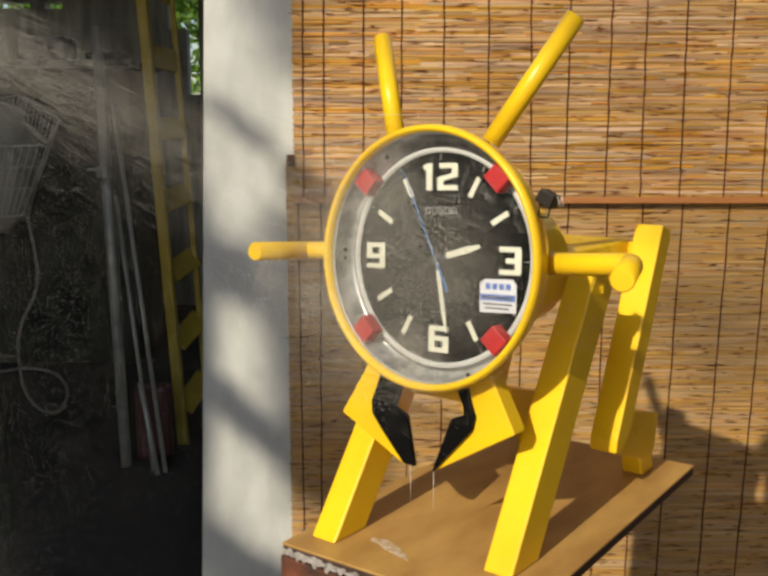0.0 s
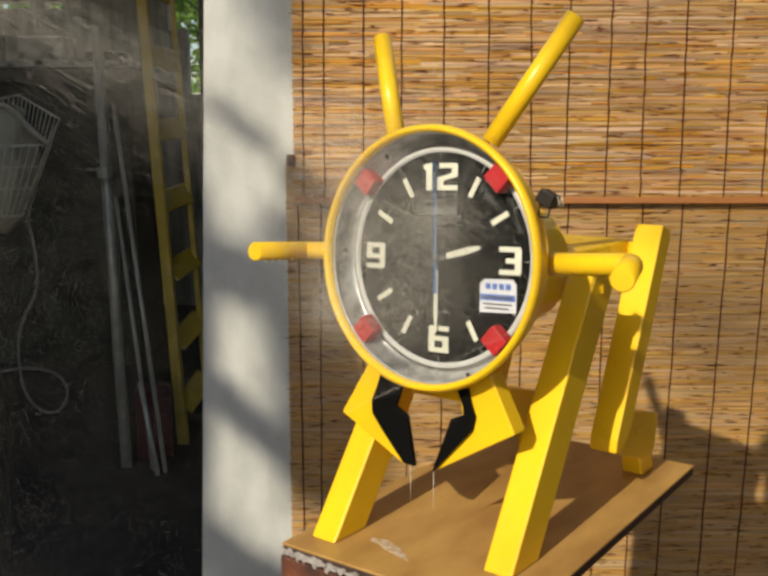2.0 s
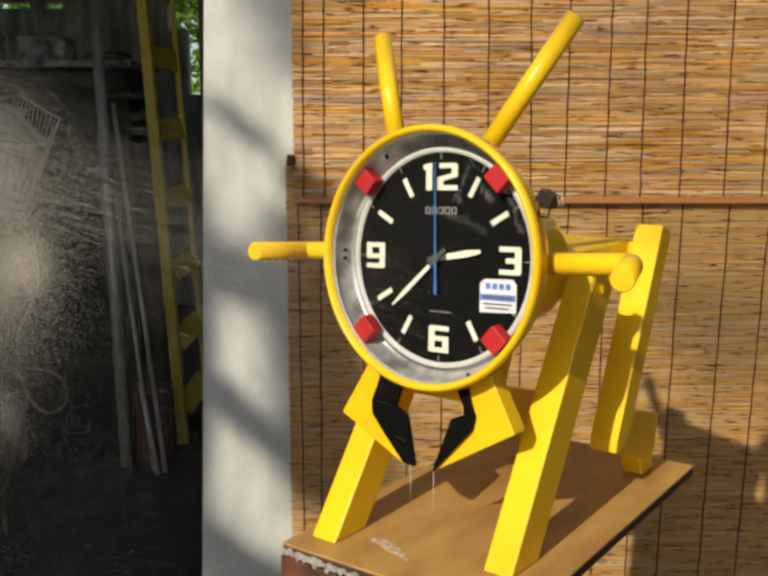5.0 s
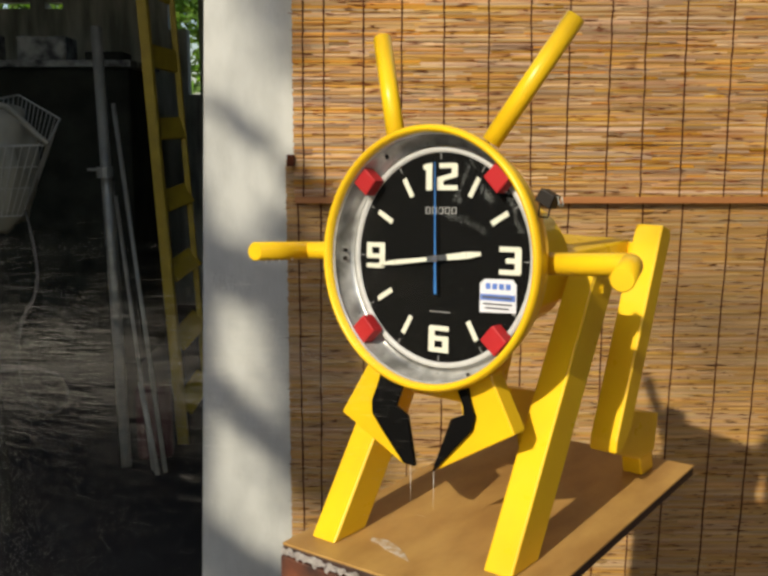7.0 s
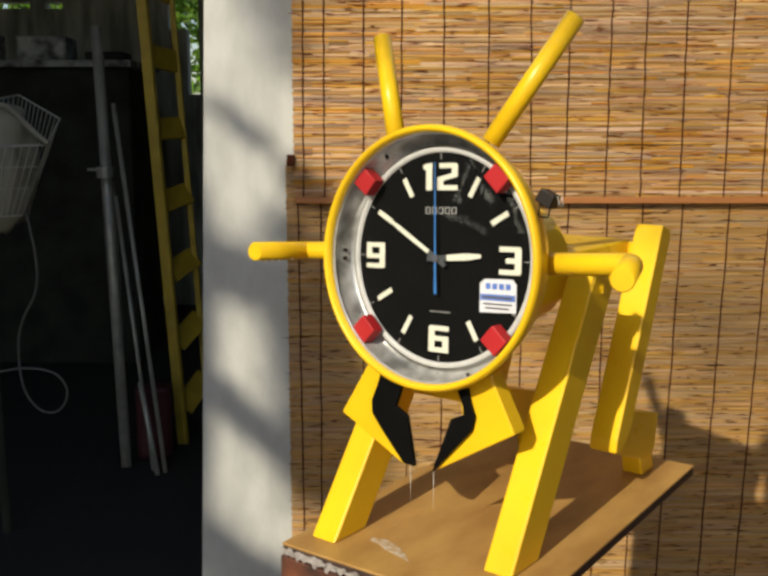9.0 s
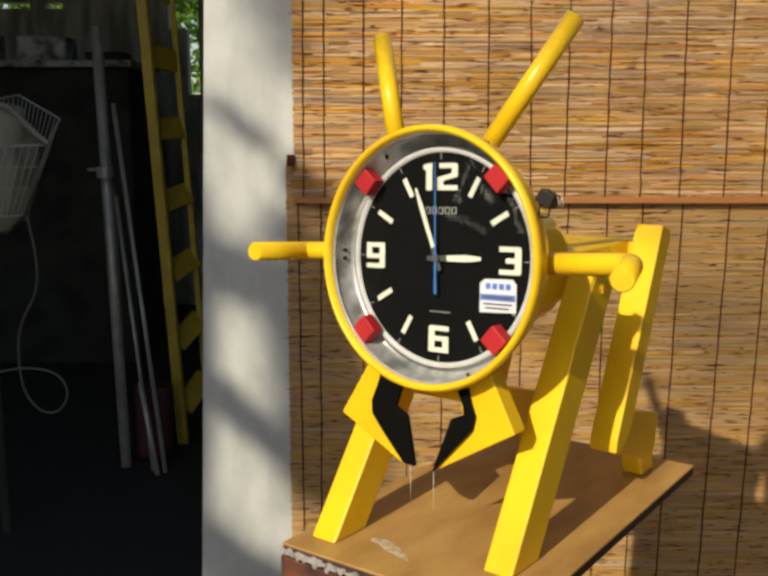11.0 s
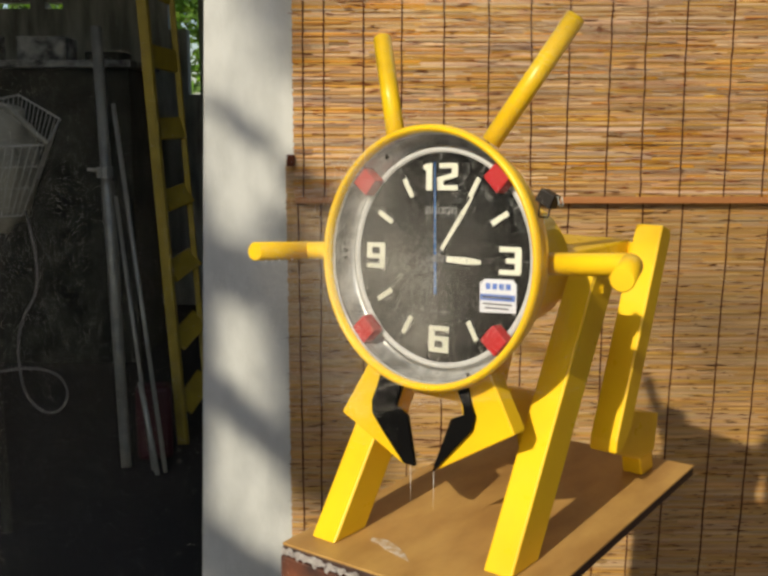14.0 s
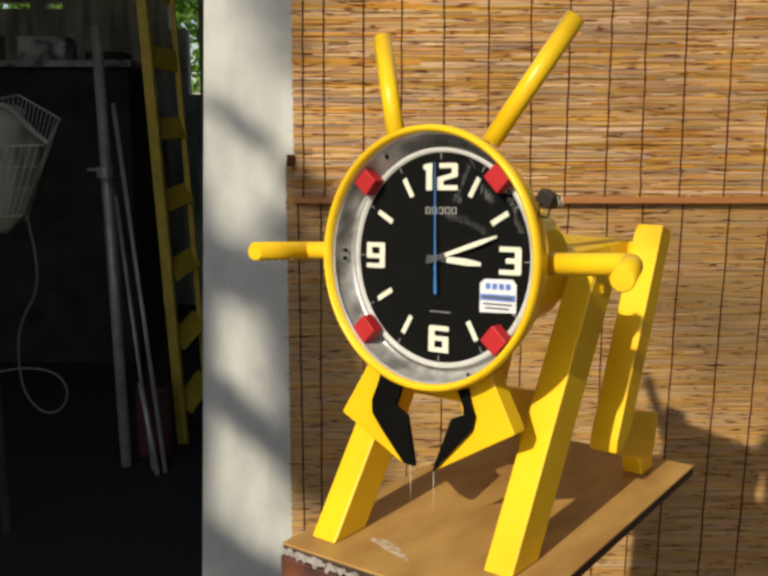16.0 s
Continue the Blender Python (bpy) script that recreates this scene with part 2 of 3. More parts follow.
# Shed behind: back wall with an opening to the garden; side walls and roof added for shade.
# Stretched forward and above the roof to block sun from the shed floor.
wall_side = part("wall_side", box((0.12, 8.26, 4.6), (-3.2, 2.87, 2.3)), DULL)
tagged(wall_side, "added dark wall closing in the shed", "wall", kind="structure")
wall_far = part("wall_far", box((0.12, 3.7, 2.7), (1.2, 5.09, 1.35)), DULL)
tagged(wall_far, "added dark wall closing in the shed", "wall", kind="structure")
bk = bmesh.new()
BACK = 7.0
for x0, x1, z0, z1 in ((-3.14, -1.49, 0, 2.078), (-3.14, -2.77, 2.078, 2.122), (-2.434, -2.335, 2.078, 2.122), (-2.21, -1.49, 2.078, 2.122), (-3.14, -1.49, 2.122, 2.7), (-1.49, -1.365, 0, 1.94),
                       (-1.365, -1.28, 0, 1.50), (-1.49, -1.28, 2.45, 2.7), (-1.28, 1.14, 0, 2.7)):
    box((x1 - x0, 0.12, z1 - z0), ((x0 + x1) / 2, BACK, (z0 + z1) / 2), bm=bk)
wall_back = part("wall_back", bk, PALE)
tagged(wall_back, "dark shaded back wall with narrow gaps", "wall", kind="structure")
# Out of view; added to keep skylight and sun out of the shed.
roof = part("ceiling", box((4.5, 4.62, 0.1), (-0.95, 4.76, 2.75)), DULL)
tagged(roof, "unseen dark roof added to shade the shed", "ceiling", kind="structure")


wall_right = part("wall_right", box((0.1, 6.2, 2.9), (1.75, -0.1, 1.45)), FENCE)
tagged(wall_right, "brown stained timber side wall", "wall", kind="structure")

# ---------- sculpture ----------
C = Vector((0.066, 1.346, 1.154))
YAW = -38.0
BOARD_Z = C.z - 0.42
base = Matrix.Translation((C.x, C.y, BOARD_Z)) @ pose(0, 0, 0, 0, 0, YAW)

board = empty("display_board", base @ pose(0.0103, 0.2093, 0, 0, 0, 2.6), "worn varnished plywood board with chipped dark edges", "board")
part("board_top", box((0.389, 0.669, 0.004), (0, 0, -0.002), bev=0.001), PLY, board)
part("board_core", box((0.388, 0.668, 0.0145), (0, 0, -0.0113), bev=0.002), PLY_EDGE, board, "dark splintered plies along the edge")
paper = bmesh.new()
rows = []
for a in range(56):
    q = a / 55
    x = -0.193 + 0.145 * q
    top, deep = -0.0055 - 0.0040 * q, (0.018 - 0.009 * q) * (0.45 + 1.3 * abs(noise.noise((x * 90, 3, 0))))
    rows.append([paper.verts.new((x + 0.002 * noise.noise((x * 160, b, 1)), -0.3355 - 0.008 * abs(noise.noise((x * 150, b * 0.8, 5))) - 0.001 * b,
                                  top - deep * b / 4 + 0.0045 * noise.noise((x * 110, b * 0.5, 9)))) for b in range(5)])
for a in range(55):
    for b in range(4):
        paper.faces.new((rows[a][b], rows[a][b + 1], rows[a + 1][b + 1], rows[a + 1][b]))
bmesh.ops.solidify(paper, geom=paper.faces[:], thickness=0.0005)
part("torn_paper", paper, CHIP, board, "torn white paper strip along the chipped edge")
scuff = prism([(-0.095, -0.246), (-0.074, -0.240), (-0.046, -0.250), (-0.024, -0.264), (-0.008, -0.280), (-0.034, -0.273), (-0.058, -0.267), (-0.078, -0.256), (-0.092, -0.257)], 0.0002, 0.0007, "z")
part("scuff", scuff, SCUFF, board, "pale scuffed patch in the varnish")

stand = empty("stand", base @ pose(0, 0, 0), "reddish brown timber stand under the board", "stand")
HT = BOARD_Z - 0.0186
for y in (-0.082, 0.45):
    part("post", box((0.15, 0.05, HT), (-0.09, y, -0.0186 - HT / 2), bev=0.003), BOXWOOD, stand)
part("side_board", box((0.02, 0.482, HT - 0.1), (-0.03, 0.184, -0.0186 - HT / 2), bev=0.003), BOXWOOD, stand)
part("rail", box((0.16, 0.03, 0.05), (-0.09, -0.1222, -0.0440), bev=0.003), BOXWOOD, stand)

Z0 = 0.42   # clock centre above the board
bug = empty("insect_sculpture", base, "bright yellow painted insect-shaped sculpture on a plywood board", "sculpture")
part("body", bevel(lathe([(0.001, 0.03), (0.098, 0.03), (0.098, 0.225), (0.001, 0.225)], 40), 0.0), YELLOW, bug).location = (0, 0, Z0 - 0.03)
part("beam", box((0.2, 0.31, 0.07), (0.0, 0.285, Z0 - 0.043), bev=0.004), YELLOW, bug)
part("crossbar", box((0.25, 0.03, 0.05), (0.0, 0.445, Z0 - 0.036), bev=0.003), YELLOW, bug)


def leg_outline(y0, z0, y1, z1, depth):
    """Side outline of a slanting leg: its front edge from top to foot, and the foot cut level."""
    d = Vector((y1 - y0, z1 - z0)).normalized()
    n = Vector((-d.y, d.x)) * depth
    top = (y0 + n.x, z0 + n.y)
    cut = depth / abs(d.y)
    return [(y0, z0), (y1, z1), (y1 + cut, z1), top]


def front_leg(x0, x1, y_foot, top, slope, depth):
    o = leg_outline(y_foot + slope * top, top, y_foot, 0.0, depth)
    part("front_leg", prism(o, x0, x1, "x", 0.003), YELLOW, bug)


front_leg(0.112, 0.157, -0.030, Z0 - 0.02, 0.577, 0.066)
front_leg(-0.149, -0.104, -0.092, Z0 - 0.09, 0.69, 0.060)


def hind_leg(x0, side):
    """A thigh board fixed to the outer side of a shank with its foot; side is 1 or -1."""
    def slab(outline, lo, hi):
        lo, hi = sorted((side * lo, side * hi))
        return prism(outline, lo, hi, "x", 0.003)
    o = [(0.433, Z0 + 0.020), (0.290, Z0 - 0.311), (0.288, Z0 - 0.332), (0.312, Z0 - 0.334), (0.344, Z0 - 0.303), (0.470, Z0 - 0.002), (0.464, Z0 + 0.012)]
    thigh = part("hind_leg", slab(o, x0 + 0.013, x0 + 0.060), YELLOW, bug)
    s = [(0.318, Z0 - 0.343), (0.352, Z0 - 0.277), (0.500, Z0 - 0.319), (0.490, Z0 - 0.384), (0.425, Z0 - 0.384)]
    part("hind_shank", slab(s, x0, x0 + 0.042), YELLOW, thigh)
    f = [(0.436, Z0 - 0.3842), (0.4885, Z0 - 0.3842), (0.496, 0.0), (0.446, 0.0)]
    part("hind_foot", slab(f, x0 + 0.003, x0 + 0.039), YELLOW, thigh)


hind_leg(0.098, 1)
hind_leg(0.072, -1)


def pipe(name, pts, r=0.0135, bend=0.016):
    p = arc_points([Vector(q) + Vector((0, 0, Z0)) for q in pts], bend) if len(pts) > 2 else [Vector(q) + Vector((0, 0, Z0)) for q in pts]
    d = (p[-1] - p[-2]).normalized()
    ob = part(name, tube(p[:-1] + [p[-1] - d * 0.002], r, 24), YELLOW, bug, smooth=False)
    for f in ob.data.polygons:
        f.use_smooth = len(f.vertices) == 4
    cap = part("end_cap", tube([p[-1] - d * 0.002, p[-1]], r, 24, r_end=r - 0.0015), YELLOW, ob)
    return ob


pipe("antenna", [(-0.0815, 0.026, 0.1650), (-0.150, 0.08, 0.311)])
pipe("antenna", [(0.0795, 0.022, 0.1610), (0.170, 0.08, 0.324)])
arm_l = pipe("arm", [(-0.12, 0.05, -0.006), (-0.283, 0.05, -0.017), (-0.269, -0.078, -0.004)], r=0.0142)
pipe("arm", [(0.166, 0.036, 0.004), (0.276, 0.046, 0.012), (0.307, -0.05, 0.008)], r=0.0150, bend=0.012)
for q in (0.15, 0.3, 0.45, 0.75):
    drip = bmesh.new()
    bmesh.ops.create_icosphere(drip, subdivisions=2, radius=0.0022, matrix=pose(-0.269 - 0.003 * q, -0.070 + 0.10 * q, Z0 - 0.0195 - 0.006 * q) @ Matrix.Diagonal((1, 1, 1.5, 1)))
    part("drip", drip, WATER, arm_l, "hanging water drop", True)
for x, z in ((-0.030, -0.305), (0.011, -0.306)):
    part("water_thread", tube([(x, -0.006, Z0 + z), (x + 0.0006, -0.006, Z0 + z - 0.03), (x, -0.006, Z0 + z - 0.058)], 0.00042, 6, r_end=0.0002), WATER, bug, "thin thread of dripping water", True)
part("bolt", tube([(0.150, 0.215, Z0 - 0.055), (0.162, 0.215, Z0 - 0.055)], 0.008, 6), YELLOW, bug, "painted hexagon bolt head")


jaw_l = [(-0.100, -0.148), (-0.164, -0.252), (-0.045, -0.311), (-0.052, -0.300), (-0.092, -0.24), (-0.080, -0.165)]
jaw_r = [(0.050, -0.173), (0.08, -0.161), (0.101, -0.150), (0.141, -0.227), (0.012, -0.307), (0.03, -0.28), (0.06, -0.24)]
for o in (jaw_l, jaw_r):
    part("jaw", prism([(x, z + Z0) for x, z in o], -0.002, 0.028, "y", 0.002), YELLOW, bug)
man_l = [(-0.080, -0.167), (-0.089, -0.194), (-0.100, -0.220), (-0.099, -0.240), (-0.081, -0.262), (-0.041, -0.305), (-0.0205, -0.306),
         (-0.034, -0.233), (-0.055, -0.221), (-0.044, -0.190), (-0.042, -0.176)]
man_r = [(0.068, -0.173), (0.074, -0.195), (0.081, -0.213), (0.076, -0.233), (0.010, -0.308), (0.042, -0.222), (0.063, -0.212), (0.062, -0.20), (0.053, -0.179)]
for o in (man_l, man_r):
    part("mandible", prism([(x, z + Z0) for x, z in o], -0.010, -0.0025, "y", 0.0012), BLACK, bug, "black painted pincer")
part("chin", box((0.130, 0.03, 0.064), (-0.022, 0.088, Z0 - 0.193), bev=0.003), YELLOW, bug)

# ---------- clock ----------
clock = empty("wall_clock", Matrix.Translation((0.0663, 1.346, 1.1543)) @ pose(0, 0, 0, 0, 0, -39.4) @ pose(0, 0, 0, -4.5) @ pose(0, 0, 0, 0, -3.0),
              "round black-dialled clock in a yellow ring with luminous numerals", "clock")
R = 0.1848
n = 18
rim = lathe([(R - 0.0056 + 0.0056 * math.cos(TAU * k / n), -0.0165 + 0.009 * math.sin(TAU * k / n)) for k in range(n)], 128, True)
part("rim", rim, YELLOW, clock, "bright yellow painted rim", True)
part("drum", lathe([(0.1785, -0.012), (0.1755, 0.012), (0.170, 0.028), (0.02, 0.031)], 96), YELLOW, clock, smooth=False)
part("case", lathe([(0.1765, -0.017), (0.1760, -0.009), (0.171, 0.018), (0.165, 0.024), (0.158, 0.026), (0.1575, 0.017)], 128), ALU, clock, "scuffed grey metal inside wall", True)
part("chapter_ring", lathe([(0.157, 0.022), (0.1555, 0.0165), (0.149, 0.0165), (0.1475, 0.021)], 128), RING, clock, "pale grey ring round the dial", True)
part("gasket", lathe([(0.1770, -0.0195), (0.1752, -0.0205), (0.1752, -0.0145)], 128), BLACK, clock, "thin black seal", True)
part("bezel_edge", lathe([(0.1751, -0.0140), (0.1726, -0.0105), (0.1722, -0.0100)], 128), POLISHED, clock, "bright polished inner edge", True)
part("dial", disc(0.1515, 0.020), DIAL, clock, "matt black dial")
glass = part("glass", disc(0.1755, -0.0142), GLASS, clock, "clear flat glass")
glass.visible_shadow = False


def strokes(segs, at, name, tall=0.0072, wide=0.0104):
    """A numeral of straight strokes in the dial's plane: upright ones wide, level ones thin."""
    bm = bmesh.new()
    y = 0.0192
    for i, (x0, z0, x1, z1) in enumerate(segs):
        d = Vector((x1 - x0, 0, z1 - z0))
        up = abs(d.z) > abs(d.x)
        w = wide if up else tall
        extra = tall if up else wide
        box((d.length + extra, 0.0016, w), (at[0] + (x0 + x1) / 2, y - 0.0001 * i, at[1] + (z0 + z1) / 2), (0, -math.degrees(math.atan2(d.z, d.x)), 0), 0.0007, bm)
    return part(name, bm, CREAM, clock, "cream luminous numeral")


S, N = 0.0154, 0.0122
strokes([(0, -S, 0, S), (-0.005, S - 0.001, 0, S)], (-0.0200, 0.114), "numeral")
strokes([(-N + 0.003, S, N - 0.002, S), (N, S - 0.002, N, 0.004), (N - 0.001, 0.002, -N + 0.001, -0.003), (-N, -0.004, -N, -S), (-N, -S, N, -S)], (0.0118, 0.114), "numeral")
strokes([(-N, S, N - 0.002, S), (N, S - 0.002, N, -S + 0.002), (-0.002, 0, N, 0), (-N, -S, N - 0.002, -S)], (0.1165, 0.0005), "numeral")
strokes([(N, S, -N + 0.002, S), (-N, S - 0.002, -N, -S + 0.002), (-N, -S, N, -S), (N, -S, N, 0.001), (N, 0.001, -N, 0.001)], (0.0, -0.115), "numeral")
strokes([(-N, -S, N - 0.002, -S), (N, -S + 0.002, N, S - 0.002), (N, S, -N, S), (-N, S, -N, -0.001), (-N, -0.001, N, -0.001)], (-0.1165, 0.0), "numeral")
for h in (1, 2, 4, 5, 7, 8, 10, 11):
    a = radians(30 * h)
    part("hour_marker", box((0.0078, 0.0016, 0.030), (0.114 * math.sin(a), 0.0192, 0.114 * math.cos(a)), (0, 30 * h, 0), 0.0006), CREAM, clock, "cream luminous bar")
for k in range(60):
    if k % 5 == 0:
        a = radians(6 * k)
        part("minute_tick", box((0.0012, 0.0008, 0.009), (0.143 * math.sin(a), 0.0194, 0.143 * math.cos(a)), (0, 6 * k, 0)), PRINT_GREY, clock)
name_bar = bmesh.new()
for k in range(5):
    x, y, z = -0.0215 + 0.0112 * k, 0.0195, 0.067
    for dx, dz, sx, sz in ((0, 0.0042, 0.0082, 0.0016), (0, -0.0042, 0.0082, 0.0016), (-0.0034, 0, 0.0018, 0.0082), (0.0034, 0, 0.0018, 0.0082)):
        box((sx, 0.0006, sz), (x + dx, y - 0.00005 * (abs(dx) > 0), z + dz), bm=name_bar)
part("maker_mark", name_bar, PRINT_GREY, clock, "small grey frames of a maker's mark")
part("small_print", box((0.036, 0.0006, 0.0016), (0.002, 0.0195, -0.076)), PRINT_GREY, clock, "faint bar of small print")

sticker = part("sticker", prism([(0.070, -0.074), (0.128, -0.072), (0.128, -0.034), (0.122, -0.027), (0.078, -0.028), (0.070, -0.034)], 0.0, 0.0006, "y"), WHITE, clock, "white and blue price sticker on the glass")
sticker.location = (0.0, 0.0172, 0.003)
for j, (z, hh, mat, x0, x1) in enumerate(((-0.0375, 0.008, LABEL_BLUE, 0.078, 0.121), (-0.0525, 0.0085, LABEL_BLUE, 0.0715, 0.1265), (-0.0525, 0.003, LABEL_GREY, 0.075, 0.122),
                                           (-0.0615, 0.002, LABEL_GREY, 0.076, 0.122), (-0.067, 0.002, LABEL_GREY, 0.080, 0.118))):
    m = 4 if j == 0 else 1
    for i in range(m):
        ww = (x1 - x0) / m
        part("label_bar", box((ww * (0.72 if m > 1 else 1), 0.0004, hh), (x0 + ww * (i + 0.5), -0.0004 - 0.0003 * j, z)), mat, sticker)
# Water specks on the glass, and the outdoor reflection drawn as pale streaks of them.
rng = random.Random(14)
for line in ([(0.036, 0.062), (0.064, 0.054), (0.097, 0.04)],
             [(0.076, 0.132), (0.063, 0.111), (0.051, 0.086), (0.059, 0.082)],
             [(0.13, 0.092), (0.14, 0.077), (0.146, 0.055), (0.156, 0.037)],
             [(0.09, 0.099), (0.109, 0.078)]):
    v, f = [], []
    for _ in range(120):
        i = rng.randrange(len(line) - 1)
        q = rng.random()
        x = line[i][0] + (line[i + 1][0] - line[i][0]) * q + rng.gauss(0, 0.0028)
        z = line[i][1] + (line[i + 1][1] - line[i][1]) * q + rng.gauss(0, 0.0028)
        spindle(v, f, Vector((x, -0.0151, z)), Vector((rng.gauss(0, 1), 0, rng.gauss(0, 1))).normalized(), rng.uniform(0.001, 0.004), rng.uniform(0.0002, 0.0006))
    me = bpy.data.meshes.new("reflection_smear")
    me.from_pydata(v, [], f)
    me.materials.append(REFLECTION_SPECKS)
    ob = new("reflection_smear", me)
    ob.parent = glass
    ob["label"] = "faint water specks and painted reflection on the glass"
# Red foam pads between the glass and the wall of the case.
for x, z, rot in ((-0.117, 0.108, 40), (0.110, 0.111, 46), (-0.117, -0.108, 46), (0.109, -0.105, 42)):
    part("foam_pad", box((0.031, 0.022, 0.029), (x, 0.002, z), (0, rot, 0), 0.002), RED, clock, "red foam pad")

for ang in (268, 272, 328, 226, 160):
    a = radians(ang)
    part("screw", tube([(0.1715 * math.sin(a), 0.010, 0.1715 * math.cos(a)), (0.1665 * math.sin(a), 0.009, 0.1665 * math.cos(a))], 0.0028, 10), CLIP_M, clock, "small dark screw")

clip = empty("binder_clip", clock.matrix_world @ pose(0.180, 0.004, 0.083, 0, 28, 10), "dark steel binder clip on the clock's rim", "clip")
part("clip_body", prism([(-0.012, -0.008), (0.012, -0.009), (0.010, 0.009), (-0.011, 0.010)], -0.012, 0.014, "y", 0.0015), CLIP_M, clip)
part("clip_handle", tube(arc_points([(0.012, -0.006, 0.010), (0.020, -0.006, 0.000), (0.020, 0.008, 0.0), (0.012, 0.008, 0.010)], 0.004), 0.0011, 6), STEEL, clip)
part("clip_handle", tube(arc_points([(-0.004, -0.008, -0.008), (0.002, -0.008, -0.024), (0.010, 0.006, -0.022), (0.004, 0.010, -0.008)], 0.004), 0.0012, 6), CLIP_M, clip)


def hand(name, outline, y, mat, label):
    return part(name, prism(outline, y, y + 0.0012, "y", 0.0003), mat, clock, label)


minute_hand = hand("minute_hand", [(-0.0026, -0.018), (0.0026, -0.018), (0.0030, 0.02), (0.0036, 0.075), (0.0016, 0.105), (-0.0016, 0.105), (-0.0036, 0.075), (-0.0030, 0.02)], 0.0105, CREAM, "cream luminous minute hand")
hour_hand = hand("hour_hand", [(-0.003, -0.014), (0.003, -0.014), (0.0042, 0.016), (0.0050, 0.050), (0.0026, 0.073), (-0.0026, 0.073), (-0.0050, 0.050), (-0.0042, 0.016)], 0.0135, CREAM, "cream luminous hour hand")
part("notch", box((0.0068, 0.0005, 0.0008), (0, 0.0103, 0.074)), PRINT_GREY, minute_hand, "thin dark line across the hand")
part("notch", box((0.0086, 0.0005, 0.0008), (0, 0.0133, 0.050)), PRINT_GREY, hour_hand, "thin dark line across the hand")
for hnd, y in ((minute_hand, 0.0098), (hour_hand, 0.0128)):
    part("hub", prism([(-0.0035, -0.018), (0.0035, -0.018), (0.0042, 0.016), (-0.0042, 0.016)], y, y + 0.0006, "y"), HUB, hnd, "dark bare root of the hand")
second_hand = hand("second_hand", [(-0.0022, -0.05), (0.0022, -0.05), (0.0013, 0.0), (0.0005, 0.134), (-0.0005, 0.134), (-0.0013, 0.0)], 0.0075, BLUE, "thin blue second hand")
part("boss", lathe([(0.0005, -0.0002), (0.0055, 0.0), (0.0055, 0.0022)], 24), LABEL_GREY, second_hand).location = (0, 0.0070, 0)


# ---------- things in the shed ----------
def at_px(x, y, d):
    """Place in the shed by its bearing from the doorway: right, up and distance."""
    f = 784 / math.tan(radians(21.5))
    p = radians(10)
    right, up = (x - 784) / f, (588 - y) / f
    k = d / (math.cos(p) + up * math.sin(p))
    return Vector((right * k, d, 1.35 + k * (up * math.cos(p) - math.sin(p))))


# Step ladder: two stiles and flat treads.
LD = 3.9
lad = empty("step_ladder", Matrix.Translation((0, 0, 0)), "yellow fibreglass step ladder leaning in the shade", "ladder")
LR = LD / 0.96


def stile_at(y, right):
    """A point of a stile at the height of a bearing y of the near stile."""
    if right:
        y = 237 + (y - 237) * 0.88
        return at_px(350 + 0.090 * y, y, LR)
    return at_px(290 + 0.094 * y, y, LD)


def bar(a, b, wide, deep, lean=0.0):
    """A flat bar from a to b, its broad face towards the shed's mouth."""
    d = b - a
    u = d.normalized()
    front = Vector((0.12, -1, lean))
    front = (front - u * front.dot(u)).normalized()
    side = u.cross(front)
    m = Matrix((side, front, u)).transposed().to_4x4()
    bm = bmesh.new()
    bmesh.ops.create_cube(bm, size=1.0, matrix=Matrix.Translation((a + b) / 2) @ m @ Matrix.Diagonal((wide, deep, d.length, 1)))
    return bevel(bm, 0.003)


for right in (0, 1):
    a, b = stile_at(-110, right), stile_at(1000, right)
    b = a + (b - a) * ((a.z - 0.0) / (a.z - b.z))
    st = part("stile", bar(a, b, 0.024 if right else 0.046, 0.03), LADDER_Y, lad)
    if not right:
        off = Vector((0.016, -0.022, 0))
        part("flange", bar(a + off, b + off + Vector((0, 0, 0.01)), 0.012, 0.014), LADDER_Y, st)
for y in (-46, 112, 264, 414, 562, 705, 840, 985):
    a, b = stile_at(y, 0), stile_at(y, 1)
    part("tread", bar(a.lerp(b, 0.10), b, 0.088, 0.02, 0.12), LADDER_Y, lad)

# Steel poles leaning together.
def pole(pts, r, label, mat=STEEL):
    p0, p1 = (at_px(*q) for q in pts)
    d = p1 - p0
    p1 = p0 + d * ((p0.z - 0.0) / (p0.z - p1.z))
    thing = empty("pole", Matrix.Translation(p1), label, "pole", "poles leaning in the shed")
    part("shaft", tube([p0 - p1, (0, 0, r * 0.3)], r, 14), mat, thing, smooth=True)
    return thing, p0 - p1


big, top = pole([(196, 55, 3.9), (262, 1000, 3.6)], 0.021, "thick grey steel pole leaning with a clamp")
k = at_px(214, 352, 3.78) - big.matrix_world.translation
part("clamp", tube([k + Vector((0, 0, 0.02)), k - Vector((0, 0, 0.02))], 0.032, 12), STEEL, big, "steel pipe clamp")
part("clamp_bolt", tube([k + Vector((-0.06, -0.02, 0.012)), k + Vector((0.0, -0.02, 0.012))], 0.006, 8), STEEL, big)
pole([(231, 212, 3.85), (343, 1000, 3.55)], 0.0085, "thin grey steel rod leaning in the shade")
pole([(236, 400, 3.8), (279, 712, 3.68)], 0.0075, "thin grey steel rod leaning in the shade")
pole([(229, 370, 3.83), (268, 1010, 3.6)], 0.007, "thin grey steel rod leaning in the shade")
